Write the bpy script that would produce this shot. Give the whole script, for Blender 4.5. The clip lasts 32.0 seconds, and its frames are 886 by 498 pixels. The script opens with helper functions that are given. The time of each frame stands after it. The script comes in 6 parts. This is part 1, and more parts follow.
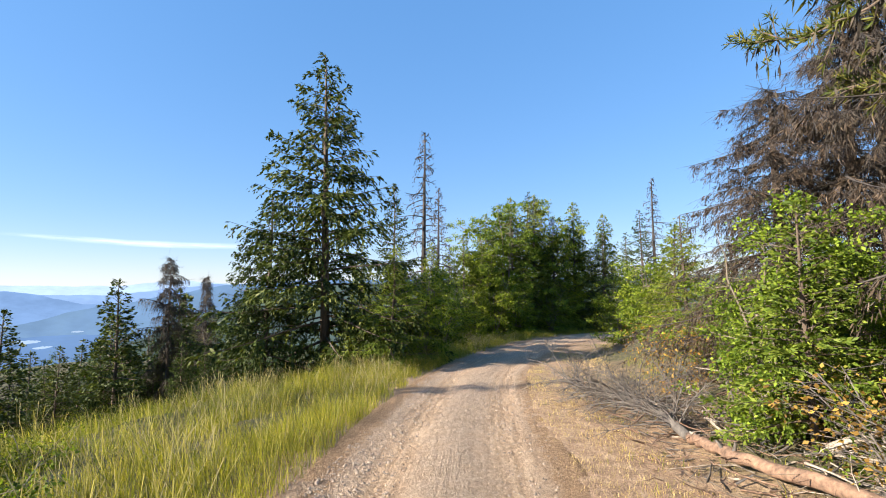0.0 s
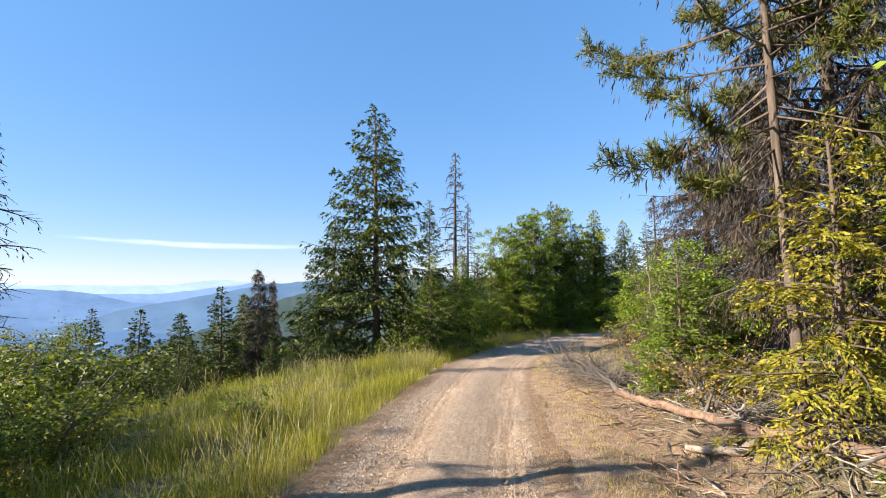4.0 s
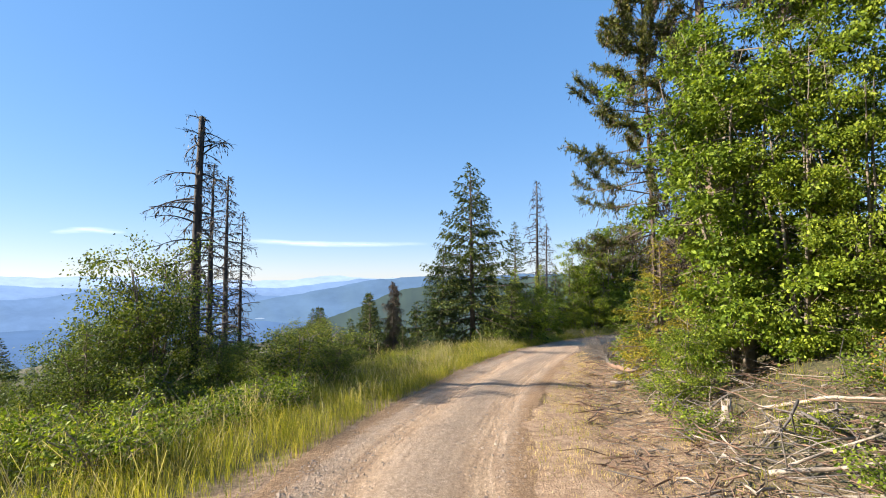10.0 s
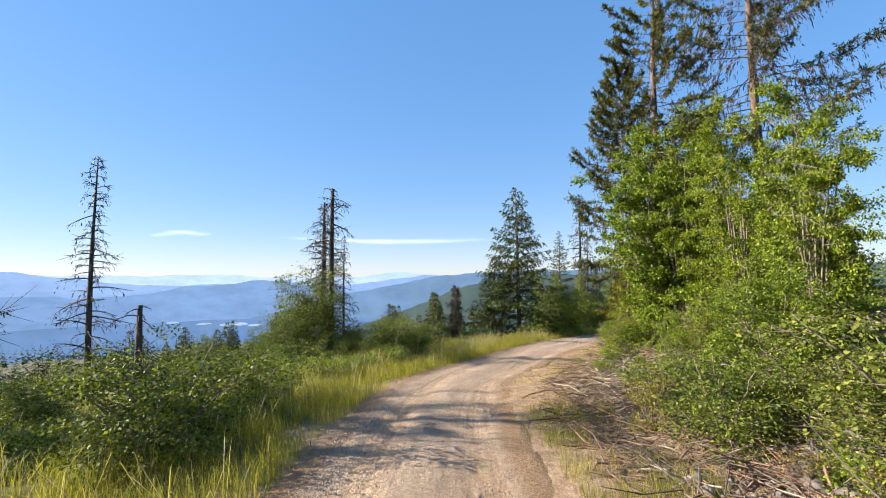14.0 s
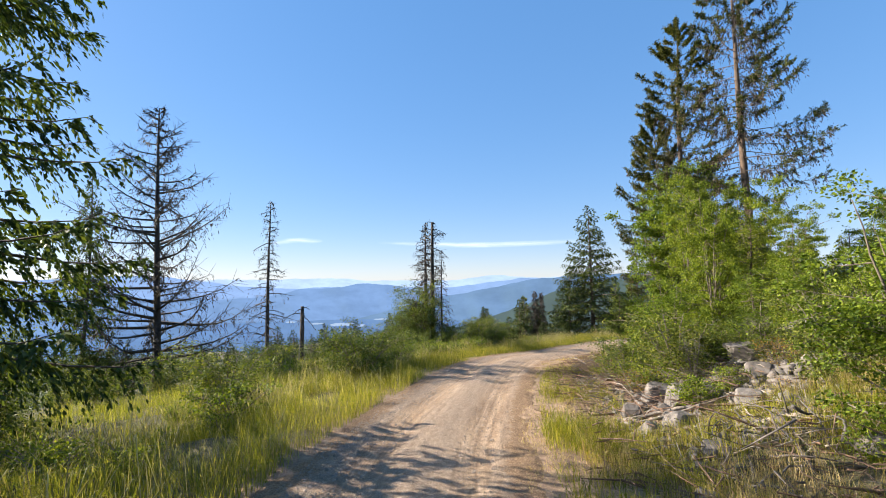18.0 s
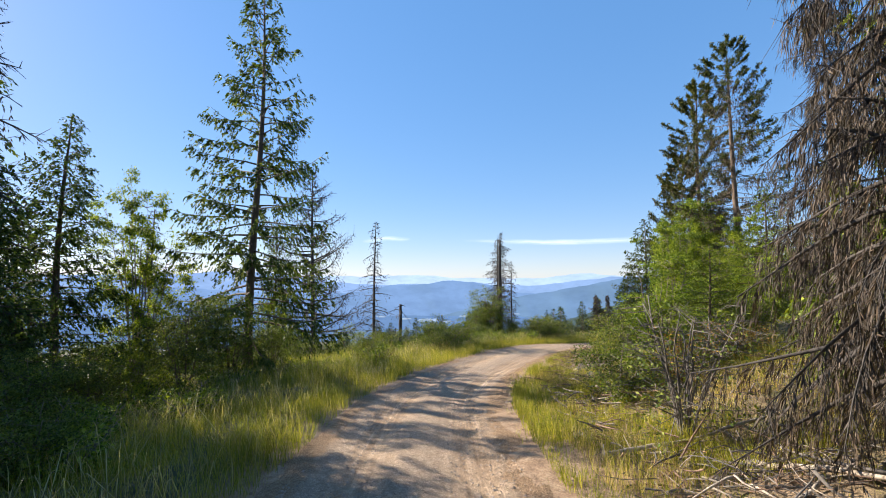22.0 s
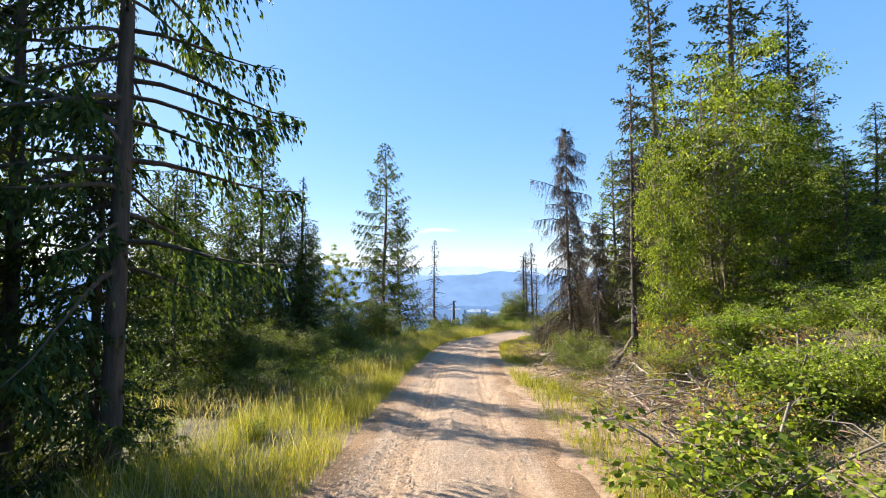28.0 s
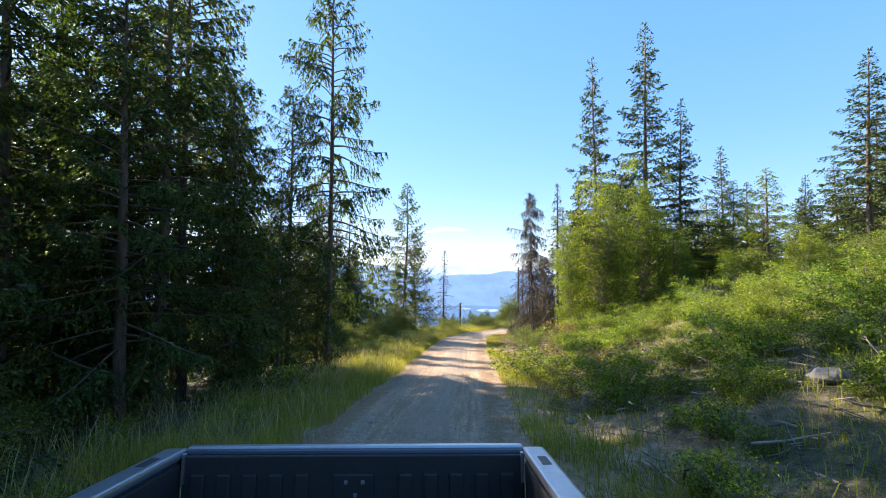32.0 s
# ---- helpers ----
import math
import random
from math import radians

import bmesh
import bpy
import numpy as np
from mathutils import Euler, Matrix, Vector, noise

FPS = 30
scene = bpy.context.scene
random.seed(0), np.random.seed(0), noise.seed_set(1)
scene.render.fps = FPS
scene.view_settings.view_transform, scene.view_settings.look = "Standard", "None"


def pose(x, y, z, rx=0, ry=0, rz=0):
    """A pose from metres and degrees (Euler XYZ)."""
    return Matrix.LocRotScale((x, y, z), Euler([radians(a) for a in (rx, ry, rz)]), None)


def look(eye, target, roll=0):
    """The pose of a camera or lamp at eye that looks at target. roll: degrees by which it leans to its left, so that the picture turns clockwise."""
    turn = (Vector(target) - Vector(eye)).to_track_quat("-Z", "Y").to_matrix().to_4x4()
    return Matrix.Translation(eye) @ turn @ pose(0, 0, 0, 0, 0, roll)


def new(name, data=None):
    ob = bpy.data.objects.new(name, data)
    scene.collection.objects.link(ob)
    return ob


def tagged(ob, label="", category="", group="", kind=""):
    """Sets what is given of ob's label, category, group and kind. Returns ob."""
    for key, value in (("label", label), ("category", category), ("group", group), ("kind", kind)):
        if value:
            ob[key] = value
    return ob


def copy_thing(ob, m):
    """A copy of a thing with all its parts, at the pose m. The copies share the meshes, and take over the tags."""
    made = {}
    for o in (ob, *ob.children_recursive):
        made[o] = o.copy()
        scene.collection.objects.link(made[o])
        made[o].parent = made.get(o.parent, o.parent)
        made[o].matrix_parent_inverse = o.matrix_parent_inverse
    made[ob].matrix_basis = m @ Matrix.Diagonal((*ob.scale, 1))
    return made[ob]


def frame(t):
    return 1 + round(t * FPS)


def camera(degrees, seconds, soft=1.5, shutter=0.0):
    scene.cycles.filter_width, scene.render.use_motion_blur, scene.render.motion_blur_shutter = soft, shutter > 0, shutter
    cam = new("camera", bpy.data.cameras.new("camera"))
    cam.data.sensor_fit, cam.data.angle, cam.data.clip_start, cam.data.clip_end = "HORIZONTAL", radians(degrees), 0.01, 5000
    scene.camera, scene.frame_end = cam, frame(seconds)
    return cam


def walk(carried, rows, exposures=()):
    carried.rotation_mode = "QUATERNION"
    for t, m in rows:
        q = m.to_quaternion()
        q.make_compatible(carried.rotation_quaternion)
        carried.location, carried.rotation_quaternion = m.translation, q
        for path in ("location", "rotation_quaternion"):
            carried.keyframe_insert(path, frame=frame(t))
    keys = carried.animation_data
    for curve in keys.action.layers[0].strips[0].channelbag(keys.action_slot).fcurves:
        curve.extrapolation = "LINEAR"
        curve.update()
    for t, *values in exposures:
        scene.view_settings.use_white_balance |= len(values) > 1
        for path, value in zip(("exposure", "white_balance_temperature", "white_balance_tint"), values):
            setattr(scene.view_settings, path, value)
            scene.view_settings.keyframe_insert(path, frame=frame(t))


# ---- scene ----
cam = camera(88.9, 32.0, soft=1.0)
PATH = [
    (0, (0.045, -0.369, 1.98), (-0.024, 1.624, 2.14), -0.4),
    (0.5, (0.064, -0.748, 2.018), (-0.016, 1.244, 2.175), -0.4),
    (1, (0.093, -1.212, 2.055), (0.001, 0.78, 2.213), -0.5),
    (1.5, (0.144, -1.709, 2.077), (0.033, 0.281, 2.238), -0.4),
    (2, (0.154, -2.283, 2.112), (0.028, -0.294, 2.273), -0.4),
    (2.5, (0.223, -2.81, 2.106), (0.076, -0.822, 2.268), -0.4),
    (3, (0.283, -3.393, 2.154), (0.117, -1.406, 2.315), -0.5),
    (3.5, (0.347, -3.99, 2.208), (0.16, -2.005, 2.367), -0.5),
    (5.5, (0.686, -6.584, 2.616), (0.405, -4.61, 2.765), -0.3),
    (6, (0.848, -7.256, 2.693), (0.538, -5.286, 2.838), -0.3),
    (6.5, (1.003, -7.942, 2.715), (0.665, -5.977, 2.864), -0.2),
    (7, (1.2, -8.639, 2.781), (0.825, -6.68, 2.928), -0.2),
    (7.5, (1.396, -9.321, 2.825), (0.983, -7.369, 2.973), -0.1),
    (8, (1.623, -10.045, 2.929), (1.168, -8.103, 3.07), -0.2),
    (8.5, (1.87, -10.712, 2.972), (1.369, -8.781, 3.115), -0.2),
    (9, (2.169, -11.504, 2.993), (1.624, -9.586, 3.136), 0.0),
    (9.5, (2.494, -12.324, 3.044), (1.904, -10.419, 3.187), -0.1),
    (10, (2.883, -13.145, 3.113), (2.247, -11.254, 3.254), -0.2),
    (10.5, (3.304, -14.023, 3.197), (2.626, -12.147, 3.334), -0.3),
    (11, (3.736, -14.874, 3.273), (3.021, -13.011, 3.405), -0.2),
    (11.5, (4.182, -15.824, 3.36), (3.435, -13.973, 3.492), -0.4),
    (12, (4.653, -16.659, 3.433), (3.87, -14.823, 3.564), -0.5),
    (12.5, (5.025, -17.426, 3.436), (4.214, -15.603, 3.569), 0.0),
    (13, (5.509, -18.234, 3.545), (4.667, -16.424, 3.676), -0.2),
    (13.5, (5.917, -19.179, 3.609), (5.049, -17.382, 3.74), -0.2),
    (14, (6.36, -20.083, 3.77), (5.466, -18.299, 3.895), -0.6),
    (14.5, (6.837, -20.835, 3.692), (5.911, -19.068, 3.821), -0.1),
    (16.5, (8.897, -23.593, 3.967), (7.801, -21.927, 4.113), -0.6),
    (17, (9.627, -24.419, 4.058), (8.476, -22.79, 4.204), -0.7),
    (17.5, (10.37, -25.189, 4.137), (9.169, -23.595, 4.283), -0.8),
    (18, (11.099, -25.913, 4.205), (9.85, -24.358, 4.348), -0.8),
    (18.5, (11.851, -26.673, 4.278), (10.558, -25.154, 4.421), -0.8),
    (19, (12.617, -27.307, 4.306), (11.282, -25.826, 4.451), -0.7),
    (19.5, (13.405, -28.006, 4.405), (12.029, -26.561, 4.548), -0.6),
    (20, (14.197, -28.666, 4.531), (12.785, -27.256, 4.668), -0.7),
    (20.5, (14.982, -29.306, 4.604), (13.538, -27.929, 4.741), -0.6),
    (21, (15.86, -29.998, 4.677), (14.388, -28.651, 4.813), -0.5),
    (21.5, (16.805, -30.749, 4.777), (15.308, -29.429, 4.91), -0.4),
    (22, (17.891, -31.571, 4.875), (16.372, -30.276, 5.01), -0.2),
    (22.5, (19.057, -32.424, 5.044), (17.521, -31.149, 5.171), -0.4),
    (23, (20.213, -33.282, 5.185), (18.662, -32.025, 5.307), -0.5),
    (23.5, (21.407, -34.148, 5.335), (19.842, -32.908, 5.451), -0.5),
    (24, (22.607, -35.001, 5.445), (21.03, -33.778, 5.561), -0.4),
    (24.5, (23.817, -35.827, 5.596), (22.225, -34.621, 5.708), -0.4),
    (25, (24.986, -36.659, 5.757), (23.384, -35.467, 5.866), -0.4),
    (25.5, (26.193, -37.511, 5.89), (24.582, -36.332, 5.998), -0.3),
    (26, (27.418, -38.358, 6.033), (25.795, -37.192, 6.136), -0.3),
    (26.5, (28.619, -39.23, 6.157), (26.988, -38.077, 6.26), -0.3),
    (28.5, (32.79, -42.743, 6.823), (31.134, -41.626, 6.914), -0.4),
    (29, (33.947, -43.483, 6.975), (32.287, -42.372, 7.065), -0.2),
    (29.5, (35.105, -44.249, 7.075), (33.442, -43.142, 7.168), -0.3),
    (30, (36.291, -45.008, 7.221), (34.624, -43.907, 7.314), -0.1),
    (30.5, (37.51, -45.777, 7.384), (35.84, -44.681, 7.475), -0.0),
    (31, (38.731, -46.504, 7.549), (37.058, -45.412, 7.638), 0.0),
    (31.5, (40.034, -47.221, 7.716), (38.356, -46.135, 7.803), 0.1),
    (32, (41.169, -47.965, 7.832), (39.492, -46.879, 7.923), 0.2),
]
walk(cam, [(t, look(eye, target, roll)) for t, eye, target, roll in PATH],
     exposures=[(0, 1.5), (9, 1.45), (14, 1.4), (20, 1.35), (26, 1.5), (29, 1.85), (32, 1.95)])

# ---- world, sun and exposure ----
SUN_AZ, SUN_EL = radians(112), radians(25)      # degrees to the left of +y, and above the horizon
sun_way = Vector((-math.sin(SUN_AZ) * math.cos(SUN_EL), math.cos(SUN_AZ) * math.cos(SUN_EL), math.sin(SUN_EL)))
world = bpy.data.worlds.new("sky")
scene.world = world
world.use_nodes = True
wn = world.node_tree.nodes
sky = wn.new("ShaderNodeTexSky")
sky.sky_type = "NISHITA"
sky.sun_disc = False
sky.sun_elevation, sky.sun_rotation = SUN_EL, -SUN_AZ
sky.altitude, sky.air_density, sky.dust_density, sky.ozone_density = 500, 1.0, 0.25, 3.6
wn["Background"].inputs["Strength"].default_value = 0.192
soften = wn.new("ShaderNodeGamma")
soften.inputs["Gamma"].default_value = 0.38
tint = wn.new("ShaderNodeHueSaturation")
tint.inputs["Saturation"].default_value = 1.72
cool = wn.new("ShaderNodeMix")
cool.data_type, cool.blend_type = "RGBA", "MULTIPLY"
cool.inputs[0].default_value, cool.inputs[7].default_value = 1.0, (0.94, 0.965, 1.08, 1)
world.node_tree.links.new(sky.outputs[0], soften.inputs["Color"])
world.node_tree.links.new(soften.outputs[0], cool.inputs[6])
world.node_tree.links.new(cool.outputs[2], tint.inputs["Color"])
world.node_tree.links.new(tint.outputs[0], wn["Background"].inputs["Color"])
sun = new("sun", bpy.data.lights.new("sun", "SUN"))
sun.data.energy, sun.data.angle, sun.data.color = 5.4, radians(0.53), (1.0, 0.91, 0.77)
sun.matrix_world = look((0, 0, 60), Vector((0, 0, 60)) - sun_way)


# ---- materials ----
def shader(name):
    m = bpy.data.materials.new(name)
    m.use_nodes = True
    nt = m.node_tree
    return m, nt, nt.nodes["Principled BSDF"]


def node(nt, kind, **values):
    n = nt.nodes.new(kind)
    for key, value in values.items():
        n.inputs[key.replace("_", " ")].default_value = value
    return n


def ramp(nt, fac, *stops):
    r = nt.nodes.new("ShaderNodeValToRGB")
    e = r.color_ramp.elements
    while len(e) < len(stops):
        e.new(0.5)
    for el, (at, colour) in zip(e, stops):
        el.position, el.color = at, (*colour, 1)
    nt.links.new(fac, r.inputs[0])
    return r.outputs[0]


def noise_of(nt, scale, detail=4.0, rough=0.6, stretch=None):
    c = nt.nodes.new("ShaderNodeTexCoord")
    n = node(nt, "ShaderNodeTexNoise", Scale=scale, Detail=detail, Roughness=rough)
    if stretch:
        m = nt.nodes.new("ShaderNodeMapping")
        m.inputs["Scale"].default_value = stretch
        nt.links.new(c.outputs["Object"], m.inputs[0])
        nt.links.new(m.outputs[0], n.inputs["Vector"])
    else:
        nt.links.new(c.outputs["Object"], n.inputs["Vector"])
    return n.outputs["Fac"]


def mix(nt, fac, a, b, how="MIX"):
    m = nt.nodes.new("ShaderNodeMix")
    m.data_type, m.blend_type = "RGBA", how
    for socket, value in ((m.inputs[0], fac), (m.inputs[6], a), (m.inputs[7], b)):
        if isinstance(value, (int, float)):
            socket.default_value = value
        elif isinstance(value, tuple):
            socket.default_value = (*value, 1)
        else:
            nt.links.new(value, socket)
    return m.outputs[2]


def bump(nt, height, p, strength, distance):
    b = node(nt, "ShaderNodeBump", Strength=strength, Distance=distance)
    nt.links.new(height, b.inputs["Height"])
    nt.links.new(b.outputs[0], p.inputs["Normal"])


def leaf_material(name, dark, mid, light, glow=0.35, gloss=0.55):
    """Leaves and needles: every leaf its own tone, each plant its own shade, some light passing through."""
    m, nt, p = shader(name)
    g = nt.nodes.new("ShaderNodeNewGeometry")
    tone = ramp(nt, g.outputs["Random Per Island"], (0.0, dark), (0.5, mid), (1.0, light))
    patch = ramp(nt, noise_of(nt, 0.9, 2.0), (0.3, (0.72, 0.72, 0.72)), (0.7, (1.25, 1.2, 1.1)))
    tone = mix(nt, 1.0, tone, patch, "MULTIPLY")
    info = nt.nodes.new("ShaderNodeObjectInfo")
    own = ramp(nt, info.outputs["Random"], (0.0, (0.82, 0.9, 0.85)), (1.0, (1.15, 1.08, 0.95)))
    tone = mix(nt, 1.0, tone, own, "MULTIPLY")
    nt.links.new(tone, p.inputs["Base Color"])
    p.inputs["Roughness"].default_value = gloss
    p.inputs["Specular IOR Level"].default_value = 0.16
    t = nt.nodes.new("ShaderNodeBsdfTranslucent")
    warm = mix(nt, 1.0, tone, (1.6, 1.6, 0.65), "MULTIPLY")
    nt.links.new(warm, t.inputs[0])
    s = node(nt, "ShaderNodeMixShader", Fac=glow)
    nt.links.new(p.outputs[0], s.inputs[1])
    nt.links.new(t.outputs[0], s.inputs[2])
    nt.links.new(s.outputs[0], nt.nodes["Material Output"].inputs[0])
    return m


def bark_material(name, dark, light, scale=9.0, stretch=(1, 1, 0.18)):
    m, nt, p = shader(name)
    f = noise_of(nt, scale, 6.0, 0.7, stretch)
    big = noise_of(nt, 1.3, 2.0)
    c = ramp(nt, f, (0.3, dark), (0.7, light))
    c = mix(nt, 1.0, c, ramp(nt, big, (0.3, (0.75, 0.75, 0.75)), (0.7, (1.15, 1.1, 1.05))), "MULTIPLY")
    nt.links.new(c, p.inputs["Base Color"])
    p.inputs["Roughness"].default_value = 0.9
    bump(nt, f, p, 0.7, 0.03)
    return m


SPRUCE = leaf_material("spruce_needles", (0.022, 0.036, 0.01), (0.052, 0.077, 0.017), (0.115, 0.13, 0.03), 0.14)
CEDAR = leaf_material("cedar_sprays", (0.024, 0.042, 0.015), (0.056, 0.088, 0.026), (0.12, 0.148, 0.044), 0.3)
LIGHTCEDAR = leaf_material("light_cedar_sprays", (0.06, 0.09, 0.014), (0.15, 0.19, 0.028), (0.27, 0.3, 0.05), 0.26)
YOUNG = leaf_material("young_conifer_needles", (0.06, 0.092, 0.014), (0.135, 0.18, 0.026), (0.26, 0.29, 0.05), 0.26)
YELLOWED = leaf_material("yellowing_sprays", (0.13, 0.14, 0.02), (0.25, 0.23, 0.03), (0.4, 0.29, 0.05), 0.26)
PINE = leaf_material("pine_needles", (0.032, 0.048, 0.012), (0.072, 0.09, 0.02), (0.17, 0.155, 0.035), 0.12)
ALDER = leaf_material("broad_leaves", (0.042, 0.07, 0.009), (0.145, 0.2, 0.021), (0.31, 0.36, 0.046), 0.3)
BUSH = leaf_material("bush_leaves", (0.042, 0.064, 0.014), (0.11, 0.148, 0.028), (0.25, 0.27, 0.06), 0.28)
FRESH = leaf_material("fresh_bush_leaves", (0.06, 0.1, 0.012), (0.16, 0.225, 0.026), (0.31, 0.37, 0.055), 0.34)
DARKLEAF = leaf_material("dark_bush_leaves", (0.038, 0.06, 0.014), (0.095, 0.13, 0.026), (0.22, 0.24, 0.055), 0.26)
DRYLEAF = leaf_material("dry_leaves", (0.12, 0.075, 0.028), (0.26, 0.155, 0.045), (0.46, 0.3, 0.08), 0.28)
BROWN = leaf_material("dead_brown_sprays", (0.032, 0.025, 0.021), (0.066, 0.05, 0.042), (0.135, 0.102, 0.083), 0.08)
GRASS = leaf_material("grass_blades", (0.1, 0.125, 0.019), (0.215, 0.226, 0.035), (0.42, 0.37, 0.12), 0.4)
STRAW = leaf_material("seed_heads", (0.25, 0.195, 0.11), (0.4, 0.32, 0.185), (0.55, 0.46, 0.29), 0.35)
FARWOOD = leaf_material("far_needles", (0.03, 0.055, 0.02), (0.045, 0.075, 0.025), (0.07, 0.1, 0.03), 0.1)
BARK = bark_material("conifer_bark", (0.05, 0.036, 0.026), (0.17, 0.125, 0.095))
GREYBARK = bark_material("grey_dead_wood", (0.055, 0.047, 0.042), (0.2, 0.175, 0.155))
CHARRED = bark_material("weathered_snag_wood", (0.022, 0.018, 0.017), (0.095, 0.08, 0.07))
PALEBARK = bark_material("pale_stem_bark", (0.09, 0.07, 0.05), (0.29, 0.24, 0.185))
PINEBARK = bark_material("orange_pine_bark", (0.075, 0.052, 0.038), (0.25, 0.175, 0.125))
LOGBARK = bark_material("peeling_log_bark", (0.075, 0.046, 0.032), (0.33, 0.205, 0.135), 14.0, (1, 1, 0.6))
BLEACHED = bark_material("bleached_wood", (0.17, 0.13, 0.1), (0.5, 0.43, 0.35), 11.0, (1, 1, 0.5))


def soil_material():
    """Ground: litter and moss, with bare dry soil near the road."""
    m, nt, p = shader("ground_soil")
    a, b, c = noise_of(nt, 0.6, 5.0), noise_of(nt, 5.0, 6.0, 0.7), noise_of(nt, 34.0, 3.0, 0.7)
    litter = ramp(nt, b, (0.3, (0.04, 0.042, 0.016)), (0.5, (0.1, 0.088, 0.036)), (0.72, (0.2, 0.145, 0.075)))
    dry = ramp(nt, b, (0.25, (0.16, 0.095, 0.055)), (0.5, (0.35, 0.225, 0.135)), (0.75, (0.53, 0.38, 0.245)))
    at = nt.nodes.new("ShaderNodeAttribute")
    at.attribute_name = "bare"
    edge = nt.nodes.new("ShaderNodeMath")
    edge.operation = "ADD"
    nt.links.new(at.outputs["Fac"], edge.inputs[0])
    nt.links.new(a, edge.inputs[1])
    fac = ramp(nt, edge.outputs[0], (0.68, (0, 0, 0)), (0.95, (1, 1, 1)))
    col = mix(nt, fac, litter, dry)
    col = mix(nt, 1.0, col, ramp(nt, c, (0.3, (0.6, 0.6, 0.6)), (0.7, (1.3, 1.3, 1.3))), "MULTIPLY")
    nt.links.new(col, p.inputs["Base Color"])
    p.inputs["Roughness"].default_value = 0.95
    h = nt.nodes.new("ShaderNodeMath")
    h.operation = "ADD"
    nt.links.new(b, h.inputs[0])
    nt.links.new(c, h.inputs[1])
    bump(nt, h.outputs[0], p, 0.8, 0.06)
    return m


def road_material():
    """Packed dirt: fine grit, streaks along the wheel tracks, grey gravel between, litter at the edges."""
    m, nt, p = shader("road_dirt")
    big, mid, grit, fine = noise_of(nt, 0.5, 4.0), noise_of(nt, 4.0, 6.0, 0.7), noise_of(nt, 55.0, 4.0, 0.75), noise_of(nt, 150.0, 2.0, 0.7)

    def attribute(name):
        n = nt.nodes.new("ShaderNodeAttribute")
        n.attribute_name = name
        return n.outputs["Fac"]

    def sums(op, a, b):
        n = nt.nodes.new("ShaderNodeMath")
        n.operation = op
        for socket, value in zip(n.inputs, (a, b)):
            if isinstance(value, float):
                socket.default_value = value
            else:
                nt.links.new(value, socket)
        return n.outputs[0]

    place = nt.nodes.new("ShaderNodeCombineXYZ")
    nt.links.new(sums("MULTIPLY", attribute("across"), 9.0), place.inputs[0])
    nt.links.new(sums("MULTIPLY", attribute("run"), 0.35), place.inputs[1])
    streak = node(nt, "ShaderNodeTexNoise", Scale=1.0, Detail=5.0, Roughness=0.65)
    nt.links.new(place.outputs[0], streak.inputs["Vector"])
    dirt = ramp(nt, streak.outputs["Fac"], (0.3, (0.3, 0.2, 0.127)), (0.5, (0.49, 0.35, 0.23)), (0.7, (0.7, 0.53, 0.38)))
    dirt = mix(nt, 1.0, dirt, ramp(nt, big, (0.3, (0.86, 0.82, 0.8)), (0.7, (1.1, 1.08, 1.06))), "MULTIPLY")
    gravel = ramp(nt, grit, (0.32, (0.17, 0.12, 0.085)), (0.5, (0.42, 0.315, 0.23)), (0.68, (0.7, 0.57, 0.45)))
    loose = sums("SUBTRACT", mid, attribute("track"))
    col = mix(nt, ramp(nt, loose, (-0.2, (0.15, 0.15, 0.15)), (0.55, (0.9, 0.9, 0.9))), dirt, gravel)
    litter = ramp(nt, grit, (0.3, (0.15, 0.09, 0.052)), (0.5, (0.34, 0.22, 0.13)), (0.7, (0.54, 0.39, 0.25)))
    col = mix(nt, ramp(nt, sums("ADD", attribute("edge"), mid), (0.75, (0, 0, 0)), (1.1, (1, 1, 1))), col, litter)
    col = mix(nt, 1.0, col, ramp(nt, fine, (0.3, (0.6, 0.6, 0.6)), (0.7, (1.36, 1.36, 1.36))), "MULTIPLY")
    clods = noise_of(nt, 16.0, 5.0, 0.75)
    col = mix(nt, 1.0, col, ramp(nt, clods, (0.32, (0.66, 0.64, 0.62)), (0.62, (1.16, 1.15, 1.14))), "MULTIPLY")
    nt.links.new(col, p.inputs["Base Color"])
    p.inputs["Roughness"].default_value = 0.95
    p.inputs["Specular IOR Level"].default_value = 0.15
    bump(nt, sums("ADD", sums("ADD", mid, grit), sums("MULTIPLY", streak.outputs["Fac"], 0.8)), p, 1.0, 0.04)
    return m


def stone_material(name, dark, light):
    m, nt, p = shader(name)
    f = noise_of(nt, 7.0, 6.0, 0.7)
    info = nt.nodes.new("ShaderNodeNewGeometry")
    c = mix(nt, 1.0, ramp(nt, f, (0.3, dark), (0.7, light)), ramp(nt, info.outputs["Random Per Island"], (0.0, (0.7, 0.68, 0.66)), (1.0, (1.2, 1.15, 1.1))), "MULTIPLY")
    nt.links.new(c, p.inputs["Base Color"])
    p.inputs["Roughness"].default_value = 0.9
    bump(nt, f, p, 0.5, 0.03)
    return m


